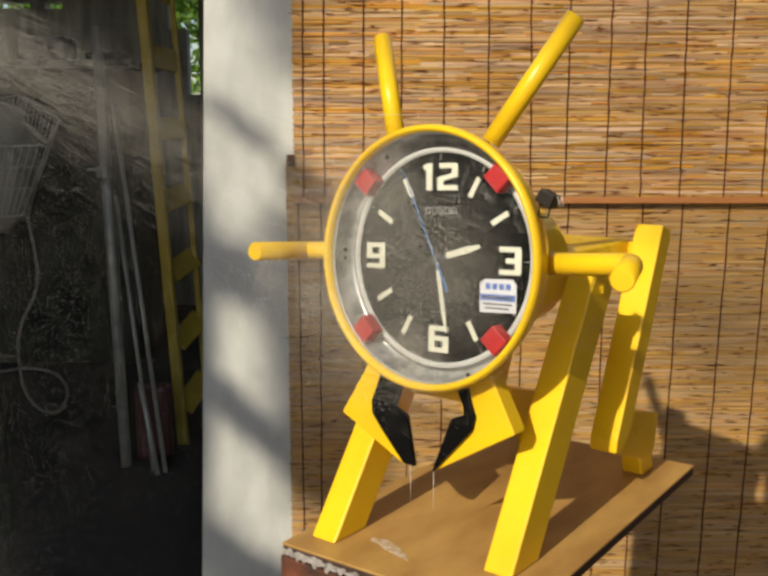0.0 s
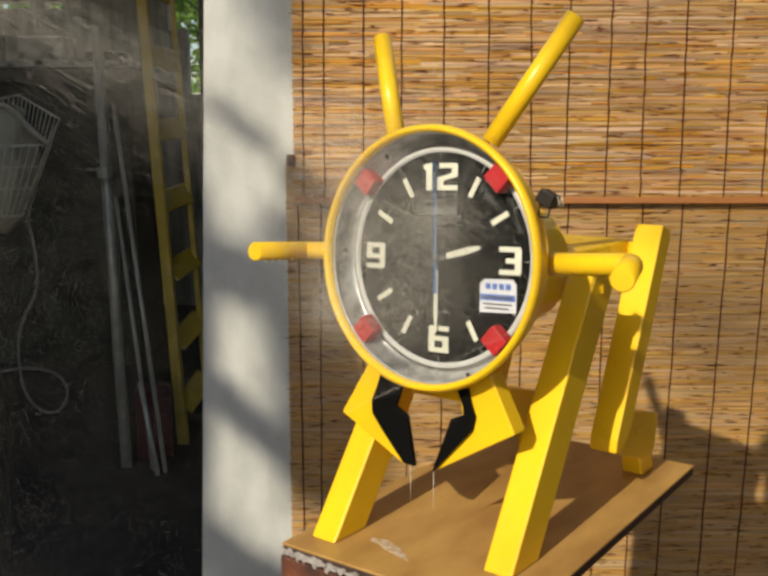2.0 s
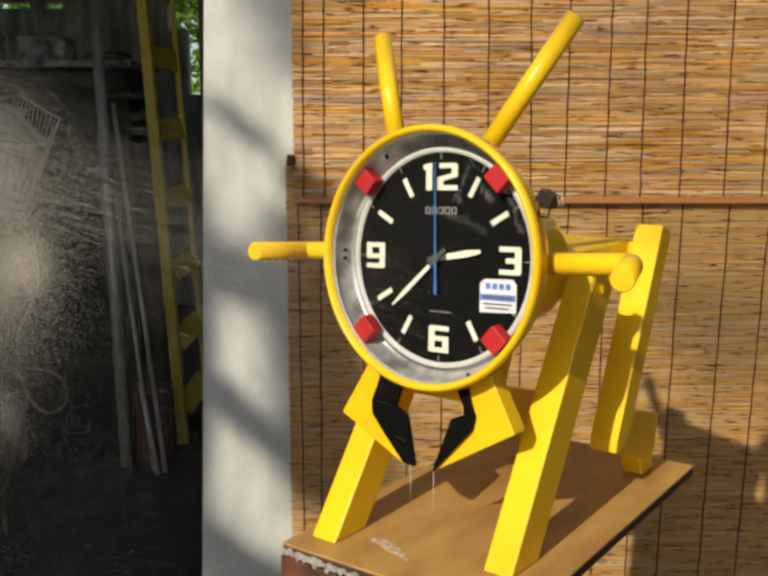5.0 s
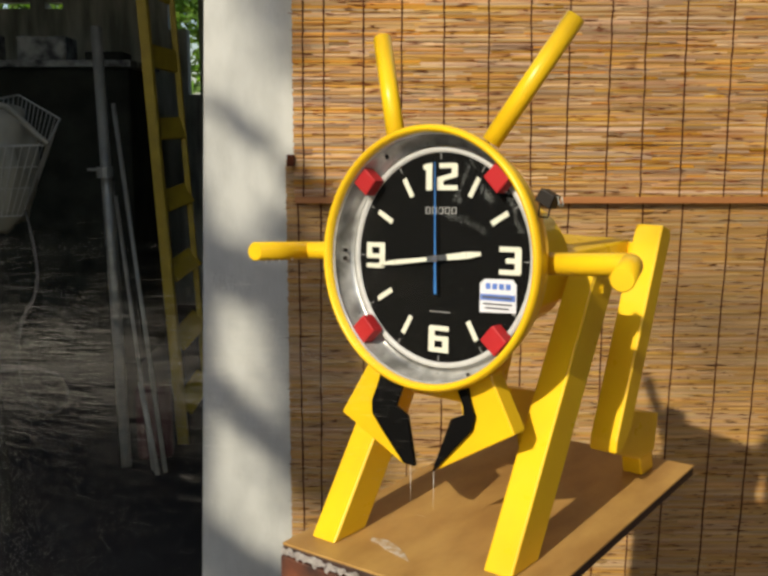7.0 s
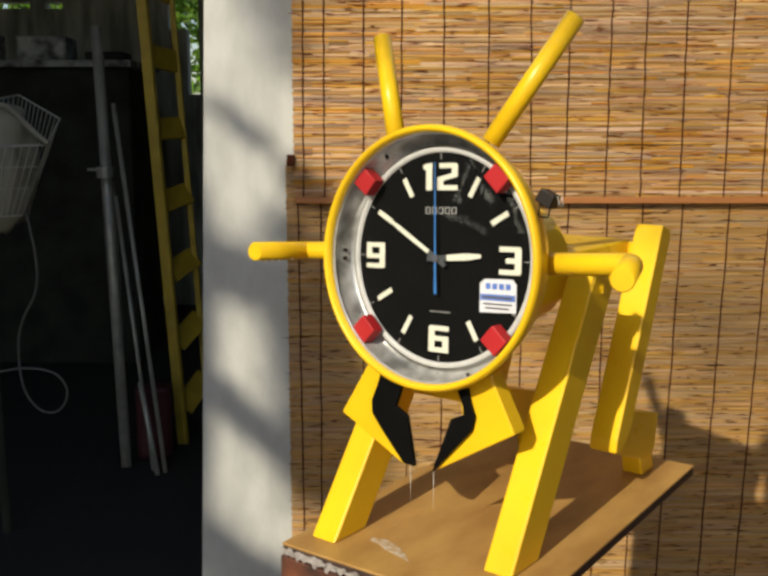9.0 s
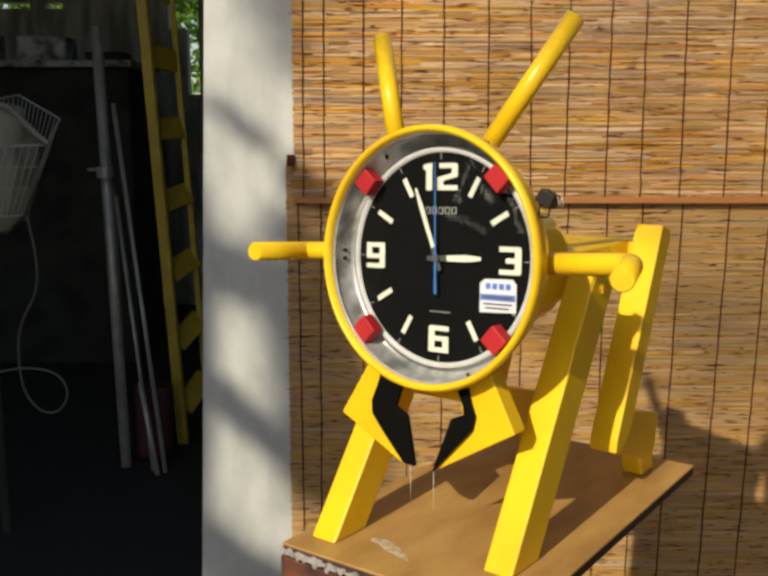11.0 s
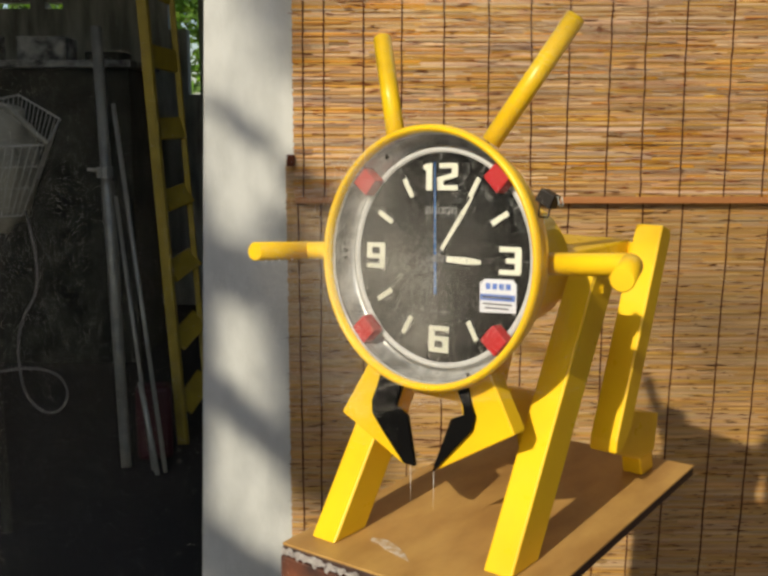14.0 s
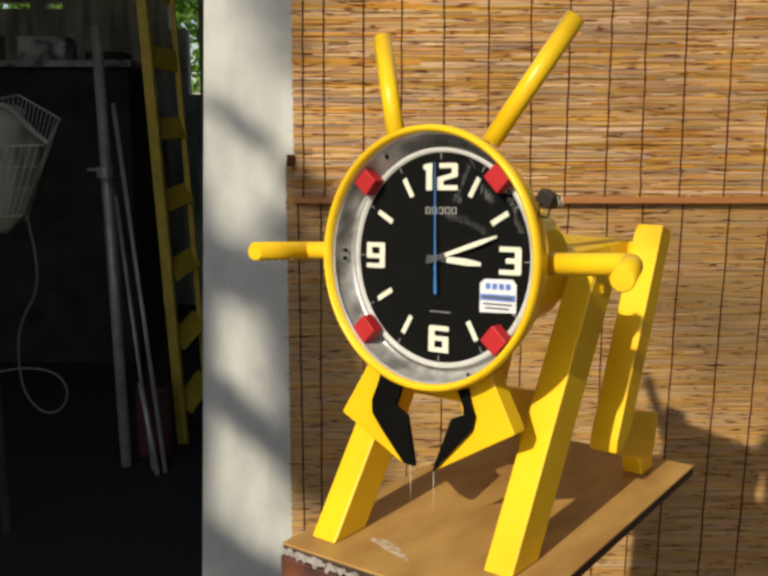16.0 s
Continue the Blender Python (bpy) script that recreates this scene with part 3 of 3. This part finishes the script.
pole([(286, 780, 3.6), (303, 870, 3.57)], 0.010, "short grey rod standing among the poles")

# Wire basket with a plastic bag in it, held on a bicycle-like post.
bas = empty("wire_basket", Matrix.Translation((0, 0, 0)), "pale wire basket holding a crumpled plastic bag", "basket")
BD = 3.0
rimp = [at_px(-70, 215, BD), at_px(38, 194, BD + 0.22), at_px(122, 243, BD + 0.1), at_px(95, 296, BD - 0.12), at_px(-70, 300, BD - 0.1)]
low = [at_px(-60, 430, BD), at_px(20, 425, BD + 0.15), at_px(62, 418, BD + 0.07), at_px(45, 440, BD - 0.08), at_px(-60, 445, BD - 0.08)]
for i in range(4):
    part("rim_wire", tube([rimp[i], rimp[i + 1]], 0.0032, 6), WIRE, bas)
    part("base_wire", tube([low[i], low[i + 1]], 0.0022, 6), WIRE, bas)
    for j in range(11):
        q = j / 10
        part("upright_wire", tube([rimp[i].lerp(rimp[i + 1], q), low[i].lerp(low[i + 1], q)], 0.0015, 5), WIRE, bas)
    for q in (0.3, 0.6):
        part("side_wire", tube([rimp[i].lerp(low[i], q), rimp[i + 1].lerp(low[i + 1], q)], 0.0012, 5), WIRE, bas)
bag = bmesh.new()
bmesh.ops.create_icosphere(bag, subdivisions=4, radius=1.0)
for v in bag.verts:
    v.co = Vector((v.co.x * 0.135, v.co.y * 0.09, v.co.z * 0.19)) * (1 + 0.22 * noise.noise(v.co * 1.7) + 0.10 * noise.noise(v.co * 5))
bag_o = part("plastic_bag", bag, BAG, None, smooth=True)
bag_o.location = at_px(-6, 340, BD - 0.01)
tagged(bag_o, "crumpled pale plastic bag stuffed into the wire basket", "bag")
bag_rim = [at_px(-20, 212, BD - 0.13), at_px(15, 218, BD - 0.13), at_px(48, 248, BD - 0.13), at_px(80, 280, BD - 0.13), at_px(99, 294, BD - 0.13)]
fold = part("bag_fold", tube(bag_rim, 0.009, 8), BAG, bag_o, "rolled edge of the bag")
fold.matrix_parent_inverse = Matrix.Translation(-bag_o.location)
post_top = at_px(-30, 442, BD + 0.02)
part("support_post", tube([post_top, (post_top.x, post_top.y, 0.0)], 0.016, 10), DARK_WOOD, bas)

cable_pts = [at_px(x, y, 2.95) for x, y in ((52, 430), (62, 470), (72, 520), (76, 565), (70, 605), (50, 645), (38, 690), (40, 750), (52, 800), (80, 835), (110, 842),
             (132, 825), (137, 795), (120, 768), (90, 755), (50, 752), (10, 757), (-60, 770))]
sm = []
for i in range(len(cable_pts) - 1):
    p0, p1, p2, p3 = (cable_pts[max(0, min(len(cable_pts) - 1, i + o))] for o in (-1, 0, 1, 2))
    for q in (0, 0.33, 0.66):
        sm.append(0.5 * ((2 * p1) + (p2 - p0) * q + (2 * p0 - 5 * p1 + 4 * p2 - p3) * q * q + (3 * p1 - p0 - 3 * p2 + p3) * q ** 3))
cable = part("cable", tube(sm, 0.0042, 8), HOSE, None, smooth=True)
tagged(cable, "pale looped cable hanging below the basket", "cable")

# Dark workbench with a pale worn edge and a row of boxes with yellow printing.
bench = empty("workbench", Matrix.Translation((-1.97, 5.55, 0)), "dark cupboard bench with a pale worn worktop edge", "bench")
bz = at_px(150, 122, 5.2).z
part("carcass", box((1.25, 0.6, bz - 0.04), (0, 0, (bz - 0.04) / 2), bev=0.01), DARK_WOOD, bench)
part("worktop", box((1.3, 0.68, 0.036), (0, -0.01, bz - 0.018), bev=0.004), GREY_EDGE, bench)
for x, ww, hh, lab in ((-0.30, 0.34, 0.15, "dusty grey carton with a worn front"), (0.14, 0.26, 0.13, "dusty grey carton on the bench"), (0.47, 0.2, 0.05, "low dark tray on the bench")):
    bx = part("carton", box((ww, 0.25, hh), (-1.97 + x, 5.45, bz + hh / 2), (0, 0, 4), 0.006), GREY_EDGE if x < 0.3 else DARK_WOOD)
    tagged(bx, lab, "box", "cartons on the bench")
red = part("petrol_can", box((0.14, 0.1, 0.3), tuple(at_px(320, 960, 3.75))[:2] + (0.15,), (0, 0, 12), 0.02), CRIMSON)
tagged(red, "dull red plastic can standing by the poles", "can")


# ---------- greenery ----------
def leaves(name, centres, count, size, seed, label, mat=LEAF):
    rg = random.Random(seed)
    verts, faces = [], []
    weights = [w for _, _, w in centres]
    for _ in range(count):
        c, rad, _ = rg.choices(centres, weights)[0]
        p = Vector(c) + Vector([rg.gauss(0, 0.45) * r for r in rad])
        q = Euler((rg.uniform(-1.1, 1.1), rg.uniform(-1.1, 1.1), rg.uniform(0, TAU))).to_matrix()
        s = size * rg.uniform(0.6, 1.3)
        k = len(verts)
        for x, y, z in ((0, -1, 0), (0.42, -0.2, 0.08), (0.3, 0.45, 0.06), (0, 1.05, -0.12), (-0.3, 0.45, 0.06), (-0.42, -0.2, 0.08)):
            verts.append(p + q @ Vector((x * s, y * s, z * s)))
        faces += [(k, k + 1, k + 2, k + 3), (k, k + 3, k + 4, k + 5)]
    me = bpy.data.meshes.new(name)
    me.from_pydata(verts, [], faces)
    me.materials.append(mat)
    return new(name, me)


def tree(name, foot, height, boughs, count, size, seed, label):
    rg = random.Random(seed)
    t = empty(name, Matrix.Translation(foot), label, "tree", "garden trees")
    f = Vector(foot)
    pts = [(0.06 * math.sin(k * 1.3), 0.06 * math.cos(k * 1.7), height * k / 7) for k in range(8)]
    part("trunk", tube(pts, 0.09, 10, r_end=0.03), BARK, t, smooth=True)
    for k, line in enumerate(boughs):
        start = Vector((0.03, 0.03, height * (0.45 + 0.5 * k / max(1, len(boughs)))))
        e = [Vector(c) - f for c, _, _ in line]
        part("limb", tube([start, start.lerp(e[0], 0.5) + Vector((rg.uniform(-.1, .1), rg.uniform(-.1, .1), 0.1))] + e, 0.004, 6, r_end=0.0012), BARK, t)
    crown = [c for line in boughs for c in line]
    cr = leaves("crown", crown, count, size, seed, label)
    cr.parent, cr.matrix_parent_inverse = t, Matrix.Translation(-f)
    return t


# Shrubs seen through the narrow opening at the back.
tree("shrub", (-3.1, 14.2, 0), 3.0, [[((-2.5, 13.8, 2.0), (0.9, 0.5, 1.0), 1)], [((-2.9, 14.0, 2.9), (0.5, 0.5, 0.5), 1)], [((-2.3, 14.2, 2.7), (0.7, 0.5, 0.5), 1)]], 1100, 0.10, 3, "sunlit green shrub behind the shed")
tree("shrub", (-5.4, 14.6, 0), 3.0, [[((-5.2, 14.4, 2.7), (1.2, 0.5, 0.9), 1)], [((-4.6, 14.4, 2.6), (0.9, 0.5, 0.9), 1)]], 2200, 0.09, 4, "sunlit green shrub behind the shed")
# The tree whose leaves dapple the light, towards the sun.
def sunward(p, d):
    return Vector(p) - d * sun_dir


def band(x0, y0, x1, y1, half, steps, d, weight=1.0):
    """Leaf clumps along a bough that shades a slanting band of the wall end."""
    out = []
    for k in range(steps):
        q = (k + 0.5) / steps
        p = at_px(x0 + (x1 - x0) * q, y0 + (y1 - y0) * q, BLIND_Y + 0.03)
        out.append((sunward(p, d + 0.25 * math.sin(2.1 * k)), (half, half, half * 0.9), weight))
    return out


boughs = [band(535, -110, 600, 130, 0.11, 5, 5.6, 0.28), band(415, 208, 540, 285, 0.040, 7, 4.8, 0.06), band(400, 525, 760, 665, 0.075, 10, 5.5),
          band(415, 778, 740, 1050, 0.042, 11, 4.6, 0.9), band(390, 1105, 760, 1310, 0.095, 9, 5.0), band(590, 360, 700, 440, 0.040, 3, 4.8, 0.6),
          band(610, 450, 640, 1010, 0.10, 9, 5.6, 0.8), band(660, 560, 700, 1010, 0.15, 8, 5.8, 1.2)]
tree("garden_tree", (-3.05, -1.1, 0), 4.4, boughs, 16000, 0.017, 8, "leafy garden tree standing in the sun")

# Added out of view: its clumps sit on sun rays to dim the right-hand blinds.
tree("garden_tree", (-6.0, -5.2, 0), 7.0, [band(1150, 60, 1720, 330, 0.45, 7, 11.0), band(1350, 650, 1650, 700, 0.28, 6, 11.0, 1.7), band(1660, 830, 1720, 1080, 0.10, 4, 8.0, 1.0)], 760, 0.028, 9,
     "tall unseen leafy tree added to shade the blinds")

# ---------- reed blinds ----------
def px_x(x, y_plane, z):
    """Right-hand place on the blind's plane for a bearing x at height z."""
    f = 784 / math.tan(radians(21.5))
    k = y_plane * math.cos(radians(10)) - (z - 1.35) * math.sin(radians(10))
    return (x - 784) / f * k


def blind(y, x0, x1, z0, z1, pitch, cords, mats, label, seed, n_part, wave, dashes):
    rg = random.Random(seed)
    b = empty("reed_blind", Matrix.Translation((0, y, z1)), label, "blind", "reed blinds")
    shared = []
    for L in (0.05, 0.095, 0.15, 0.22, 0.33):
        for d in range(3):
            bm = tube([(-L / 2, 0, 0), (L / 2, 0, 0)], pitch * (0.60, 0.70, 0.80)[d], 6)
            me = bpy.data.meshes.new("reed")
            bm.to_mesh(me)
            bm.free()
            me.materials.append(mats[0])
            shared.append((L, me))
    bulk_v, bulk_f, made = [], [], 0
    rows = int((z1 - z0) / pitch)
    for r in range(rows):
        z = z1 - (r + 0.5) * pitch
        x = x0 + rg.uniform(-0.002, 0.002)
        while x < x1:
            L, me = rg.choice(shared)
            L = min(L, x1 + rg.uniform(-0.004, 0.008) - x)
            if L < 0.015:
                break
            near = z < 1.55 and 0.2 < x < 1.15
            tilt = rg.gauss(0, 0.006)
            dy, dz = rg.uniform(-0.0016, 0.0016), rg.gauss(0, pitch * 0.09)
            full = L in (0.05, 0.095, 0.15, 0.22, 0.33)
            if made < n_part and full and near:
                ob = new("reed", me)
                ob.parent = b
                ob.location = (x + L / 2, dy, z + dz - z1)
                ob.rotation_euler = (rg.uniform(0, 6), tilt, 0)
                made += 1
            else:
                rr = pitch * rg.uniform(0.58, 0.82)
                a0 = rg.uniform(0, 6)
                k = len(bulk_v)
                for e in (0, 1):
                    for j in range(6):
                        a = a0 + TAU * j / 6
                        bulk_v.append((x + L * e, dy + rr * math.cos(a), z + dz - z1 - tilt * L * (e - 0.5) + rr * math.sin(a)))
                bulk_f += [(k + j, k + (j + 1) % 6, k + 6 + (j + 1) % 6, k + 6 + j) for j in range(6)]
                bulk_f += [tuple(k + 5 - j for j in range(6)), tuple(k + 6 + j for j in range(6))]
            x += L * rg.uniform(0.985, 1.0)
    me = bpy.data.meshes.new("reeds")
    me.from_pydata(bulk_v, [], bulk_f)
    me.materials.append(mats[1])
    ob = new("reeds", me)
    ob.parent = b
    tagged(ob, "rows of dry reeds", kind="stuff")
    dv, df = [], []
    for _ in range(dashes):
        c = Vector((rg.uniform(x0, x1), -pitch * 0.92 - rg.uniform(0, 0.0006), rg.uniform(z0, z1) - z1))
        spindle(dv, df, c, Vector((1, 0, rg.gauss(0, 0.02))).normalized(), rg.uniform(0.008, 0.055), rg.uniform(0.0009, 0.0018))
    me = bpy.data.meshes.new("sheath_litter")
    me.from_pydata(dv, [], df)
    me.materials.append(mats[2])
    ob = new("sheath_litter", me)
    ob.parent = b
    tagged(ob, "dark scraps of sheath between the reeds", kind="stuff")
    for top, bot in cords:
        pts = []
        for k in range(25):
            q = k / 24
            z = z1 + (z0 - z1) * q
            pts.append((top + (bot - top) * q + wave * rg.uniform(-1, 1), -pitch * 0.85, z - z1))
        part("cord", tube(pts, 0.0021, 5), CORD, b)
    return b


UP_Z0, UP_Z1 = zs(1.182), zs(1.78)
LO_Z0, LO_Z1 = zs(0.30), zs(1.262)
UY, LY = BLIND_Y - 0.022, BLIND_Y
UA, UB, LA, LB = zs(1.57), zs(1.19), zs(1.17), zs(0.72)
up_cords = []
for xt, xb in ((617, 620), (660, 663), (742, 742), (820, 818), (907, 904), (998, 995), (1085, 1082), (1166, 1152), (1251, 1234), (1322, 1306), (1404, 1386), (1500, 1476), (1584, 1553)):
    q0, q1 = px_x(xt, UY, UA), px_x(xb, UY, UB)
    s = (q1 - q0) / (UA - UB)
    up_cords.append((q0 - s * (UP_Z1 - UA), q1 + s * (UB - UP_Z0)))
lo_cords = []
for xt, xb in ((608, 617), (655, 656), (742, 742), (830, 830), (905, 900), (985, 975), (1070, 1058), (1160, 1140), (1240, 1220), (1312, 1291), (1394, 1362), (1490, 1452), (1572, 1530)):
    q0, q1 = px_x(xt, LY, LA), px_x(xb, LY, LB)
    s = (q1 - q0) / (LA - LB)
    lo_cords.append((q0 - s * (LO_Z1 - LA), q1 + s * (LB - LO_Z0)))
ub = blind(UY, px_x(598, UY, zs(1.4)), 1.69, UP_Z0 + 0.006, UP_Z1, 0.0046, up_cords, (REED_PART, REED_BULK, SHEATH), "warm orange-brown reed blind hanging in the sun", 11, 280, 0.0012, 1700)
bar = part("bottom_bar", box((1.69 - px_x(602, UY, zs(1.2)), 0.010, 0.018), ((1.69 + px_x(602, UY, zs(1.2))) / 2, -0.001, UP_Z0 - UP_Z1), bev=0.002), SLAT, ub, "orange-brown wooden bottom slat")
part("batten_end", box((0.020, 0.02, 0.030), (px_x(595, UY, UB), -0.004, zs(1.262) - UP_Z1), bev=0.002), CORD, ub, "dark end of a wooden batten")
lb = blind(LY, px_x(588, LY, zs(1.0)), 1.69, LO_Z0, LO_Z1, 0.0046, lo_cords, (REED_LOW, REED_LOWB, CORD), "pale tan reed blind hanging behind another", 12, 290, 0.0012, 2600)
for ob, y in ((ub, UY), (lb, LY)):
    part("top_batten", box((1.88, 0.024, 0.03), (0.75, 0.016, 0.0), bev=0.003), SLAT, ob)


# ---------- water ----------
def drops(name, verts, faces):
    me = bpy.data.meshes.new(name)
    me.from_pydata(verts, [], faces)
    me.materials.append(WATER)
    return tagged(new(name, me), kind="stuff")


def make_jet():
    """A spray of stretched drops from a nozzle at the origin, blowing along +x and spreading."""
    rg = random.Random(21)
    thing = tagged(new("water_jet"), "fine white jet of sprayed water drops", "water")
    for name, count, s0, s1, thin in (("core", 14000, 0.008, 0.028, 0.34), ("spray", 12000, 0.012, 0.056, 0.34), ("drop", 70, 0.010, 0.05, 1.4)):
        v, f = [], []
        while len(v) < 5 * count:
            x = 0.05 + 1.35 * rg.random()
            if rg.random() > min(1.0, max(0.0, (1.40 - x) / 0.85)) ** 1.3:
                continue
            sp = s0 + s1 * x
            c = Vector((x, rg.gauss(0, sp), rg.gauss(0, sp)))
            d = Vector((1, c.y / max(x, 0.2) * 0.8, c.z / max(x, 0.2) * 0.8)).normalized()
            spindle(v, f, c, d, rg.uniform(0.015, 0.06) * (0.35 if name == "drop" else 1), thin * rg.uniform(0.00006, 0.00012))
        ob = drops(name, v, f)
        ob.parent = thing
    return thing


def make_mist(seed, n, rad, lumps):
    """A drifting puff of fine drops, thicker in some lumps."""
    rg = random.Random(seed)
    thing = tagged(new("spray_mist"), "thin drifting puff of fine white spray", "mist")
    blobs = [(Vector((0, 0, 0)), 1.0)] * lumps + [(Vector((rg.gauss(0, 0.5) * rad[0], rg.gauss(0, 0.4) * rad[1], rg.gauss(0, 0.5) * rad[2])), rg.uniform(0.25, 0.7)) for _ in range(lumps)]
    v, f = [], []
    for _ in range(n):
        o, s = rg.choice(blobs)
        c = o + Vector([max(-1.9, min(1.9, rg.gauss(0, 0.46 if s == 1.0 else 0.42) / 0.5)) * 0.5 * r * s for r in rad])
        d = Vector((rg.gauss(0, 1), rg.gauss(0, 1), rg.gauss(0, 1))).normalized()
        spindle(v, f, c, d, rg.uniform(0.0005, 0.0009), rg.uniform(0.00014, 0.00022))
    ob = drops("drops", v, f)
    ob.parent = thing
    return thing


jet = make_jet()
mist_a = make_mist(31, 120000, (0.20, 0.04, 0.20), 5)
mist_b = make_mist(32, 52000, (0.14, 0.04, 0.16), 7)

mist_c = make_mist(33, 62000, (0.34, 0.08, 0.50), 4)

JET_Y = 1.16


def jet_pose(yl, yr, back=0.32):
    """The jet laid through two bearings, at the left edge and by the wall end."""
    a, b = at_px(0, yl, JET_Y), at_px(420, yr, JET_Y)
    d = (b - a).normalized()
    return Matrix.Translation(a - back * d) @ pose(0, 0, 0, 0, -math.degrees(math.asin(d.z)), 0)


def motions():
    rows = [(0.0, 28.3), (1.2, 29.0), (2.0, 30.0), (3.0, 32.3), (3.5, 33.7), (4.2, 35.7), (7.0, 43.9), (9.0, 50.3), (11.0, 56.5), (12.5, 61.2), (14.5, 67.3), (16.0, 71.95)]
    walk(minute_hand, [(t, pose(0, 0, 0, 0, 6 * m, 0)) for t, m in rows])
    walk(hour_hand, [(t, pose(0, 0, 0, 0, a, 0)) for t, a in ((0.0, 75.0), (2.0, 76.2), (4.0, 79.2), (8.0, 84.5), (12.5, 90.6), (16.0, 94.3))])
    walk(second_hand, [(t, pose(0, 0, 0, 0, a, 0)) for t, a in ((0.0, -25.5), (0.5, -11), (1.0, -1), (1.4, -1), (16.0, -1))])
    walk(jet, [(t, jet_pose(a, b, 0.60 if t < 4.3 else 0.85 if t < 7.75 else 0.45 if t < 8.5 else 0.30)) for t, a, b in (
        (0.0, 110, 320), (0.3, 40, 220), (0.5, 70, 270), (0.9, -60, 120), (1.5, -140, 20), (1.8, -60, 120), (2.0, 0, 220), (2.3, -80, 120), (2.7, -60, 120), (3.0, 70, 190), (3.2, 60, 180), (3.4, 0, 120), (3.6, 130, 300), (3.8, 80, 240), (4.0, 80, 270),
        (4.2, 130, 310), (5.2, 350, 480), (6.3, 560, 680), (6.4, 720, 760), (6.5, 840, 960), (6.7, 800, 900), (6.8, 750, 790), (6.9, 800, 870), (7.0, 740, 760),
        (7.4, 740, 725), (7.5, 950, 910), (7.6, 1040, 1010), (7.7, 930, 980), (7.8, 760, 850), (7.9, 300, 420), (8.0, -100, 40), (8.3, -600, -400), (12.5, -600, -400),
        (14.2, -450, -250), (14.5, 0, 250), (14.6, 20, 270), (14.8, 600, 760), (14.9, 790, 870), (15.0, 840, 825), (15.2, 870, 815), (15.4, 900, 780), (15.6, 970, 830),
        (15.8, 1150, 1100), (16.0, 1500, 1500))])
    front = clock.matrix_world.to_3x3() @ Vector((0, -1, 0))
    face = clock.matrix_world.translation + front * 0.10

    def puff(dx, dz, spin):
        return Matrix.Translation(face + Vector((dx, 0, dz))) @ pose(0, 0, 0, 0, spin, YAW)
    gone_l, gone_r = -1.1, 1.0
    walk(mist_a, [(0.0, puff(-0.01, 0.0, 0)), (1.0, puff(0.02, 0.02, 25)), (2.0, puff(-0.02, 0.03, 60)), (3.0, puff(0.0, -0.03, 90)), (4.2, puff(-0.04, 0.02, 110)),
                  (6.0, puff(gone_l, 0.1, 120)), (9.2, puff(gone_l, 0.3, 120)), (9.7, puff(gone_l, 1.4, 120)), (10.6, puff(gone_r, 1.4, 120)), (11.3, puff(gone_r, 0.2, 120)),
                  (12.6, puff(gone_r, 0.0, 120)), (13.5, puff(0.20, 0.0, 150)), (14.0, puff(0.04, 0.0, 165)), (14.5, puff(-0.02, 0.0, 180)), (14.75, puff(-0.3, -0.2, 190)), (15.2, puff(gone_l, -0.3, 200)), (16.0, puff(gone_l, -0.4, 200))])
    walk(mist_b, [(0.0, puff(-0.08, -0.06, 0)), (0.7, puff(0.0, 0.06, 20)), (1.4, puff(0.05, 0.0, 45)), (2.1, puff(-0.05, 0.06, 70)), (3.0, puff(-0.01, -0.05, 95)), (3.6, puff(-0.07, 0.02, 115)), (4.2, puff(-0.09, 0.0, 130)),
                  (6.0, puff(gone_l, -0.1, 140)), (9.2, puff(gone_l, -0.2, 140)), (13.0, puff(gone_l, -0.1, 150)), (13.9, puff(-0.04, -0.03, 160)), (14.6, puff(-0.05, 0.03, 170)), (14.9, puff(-0.4, -0.3, 190)), (15.3, puff(gone_l, -0.4, 200)), (16.0, puff(gone_l, -0.4, 200))])
    side = Vector((-0.42, 1.15, 1.02))

    def veil(dx, dz):
        return Matrix.Translation(side + Vector((dx, 0, dz)))
    walk(mist_c, [(0.0, veil(0, 0.05)), (1.5, veil(0.03, 0.0)), (3.0, veil(-0.02, 0.06)), (4.2, veil(0.0, 0.05)), (6.3, veil(-0.05, -0.25)), (7.0, veil(-0.12, -0.30)), (7.6, veil(-0.2, -0.35)), (8.2, veil(-0.9, -0.2)),
                  (9.2, veil(-1.2, 0)), (12.9, veil(-1.2, 0)), (13.9, veil(-0.05, 0.1)), (14.6, veil(0.0, 0.0)), (15.4, veil(0.02, -0.28)), (15.8, veil(-0.25, -0.5)), (16.0, veil(-0.5, -0.6))])


motions()
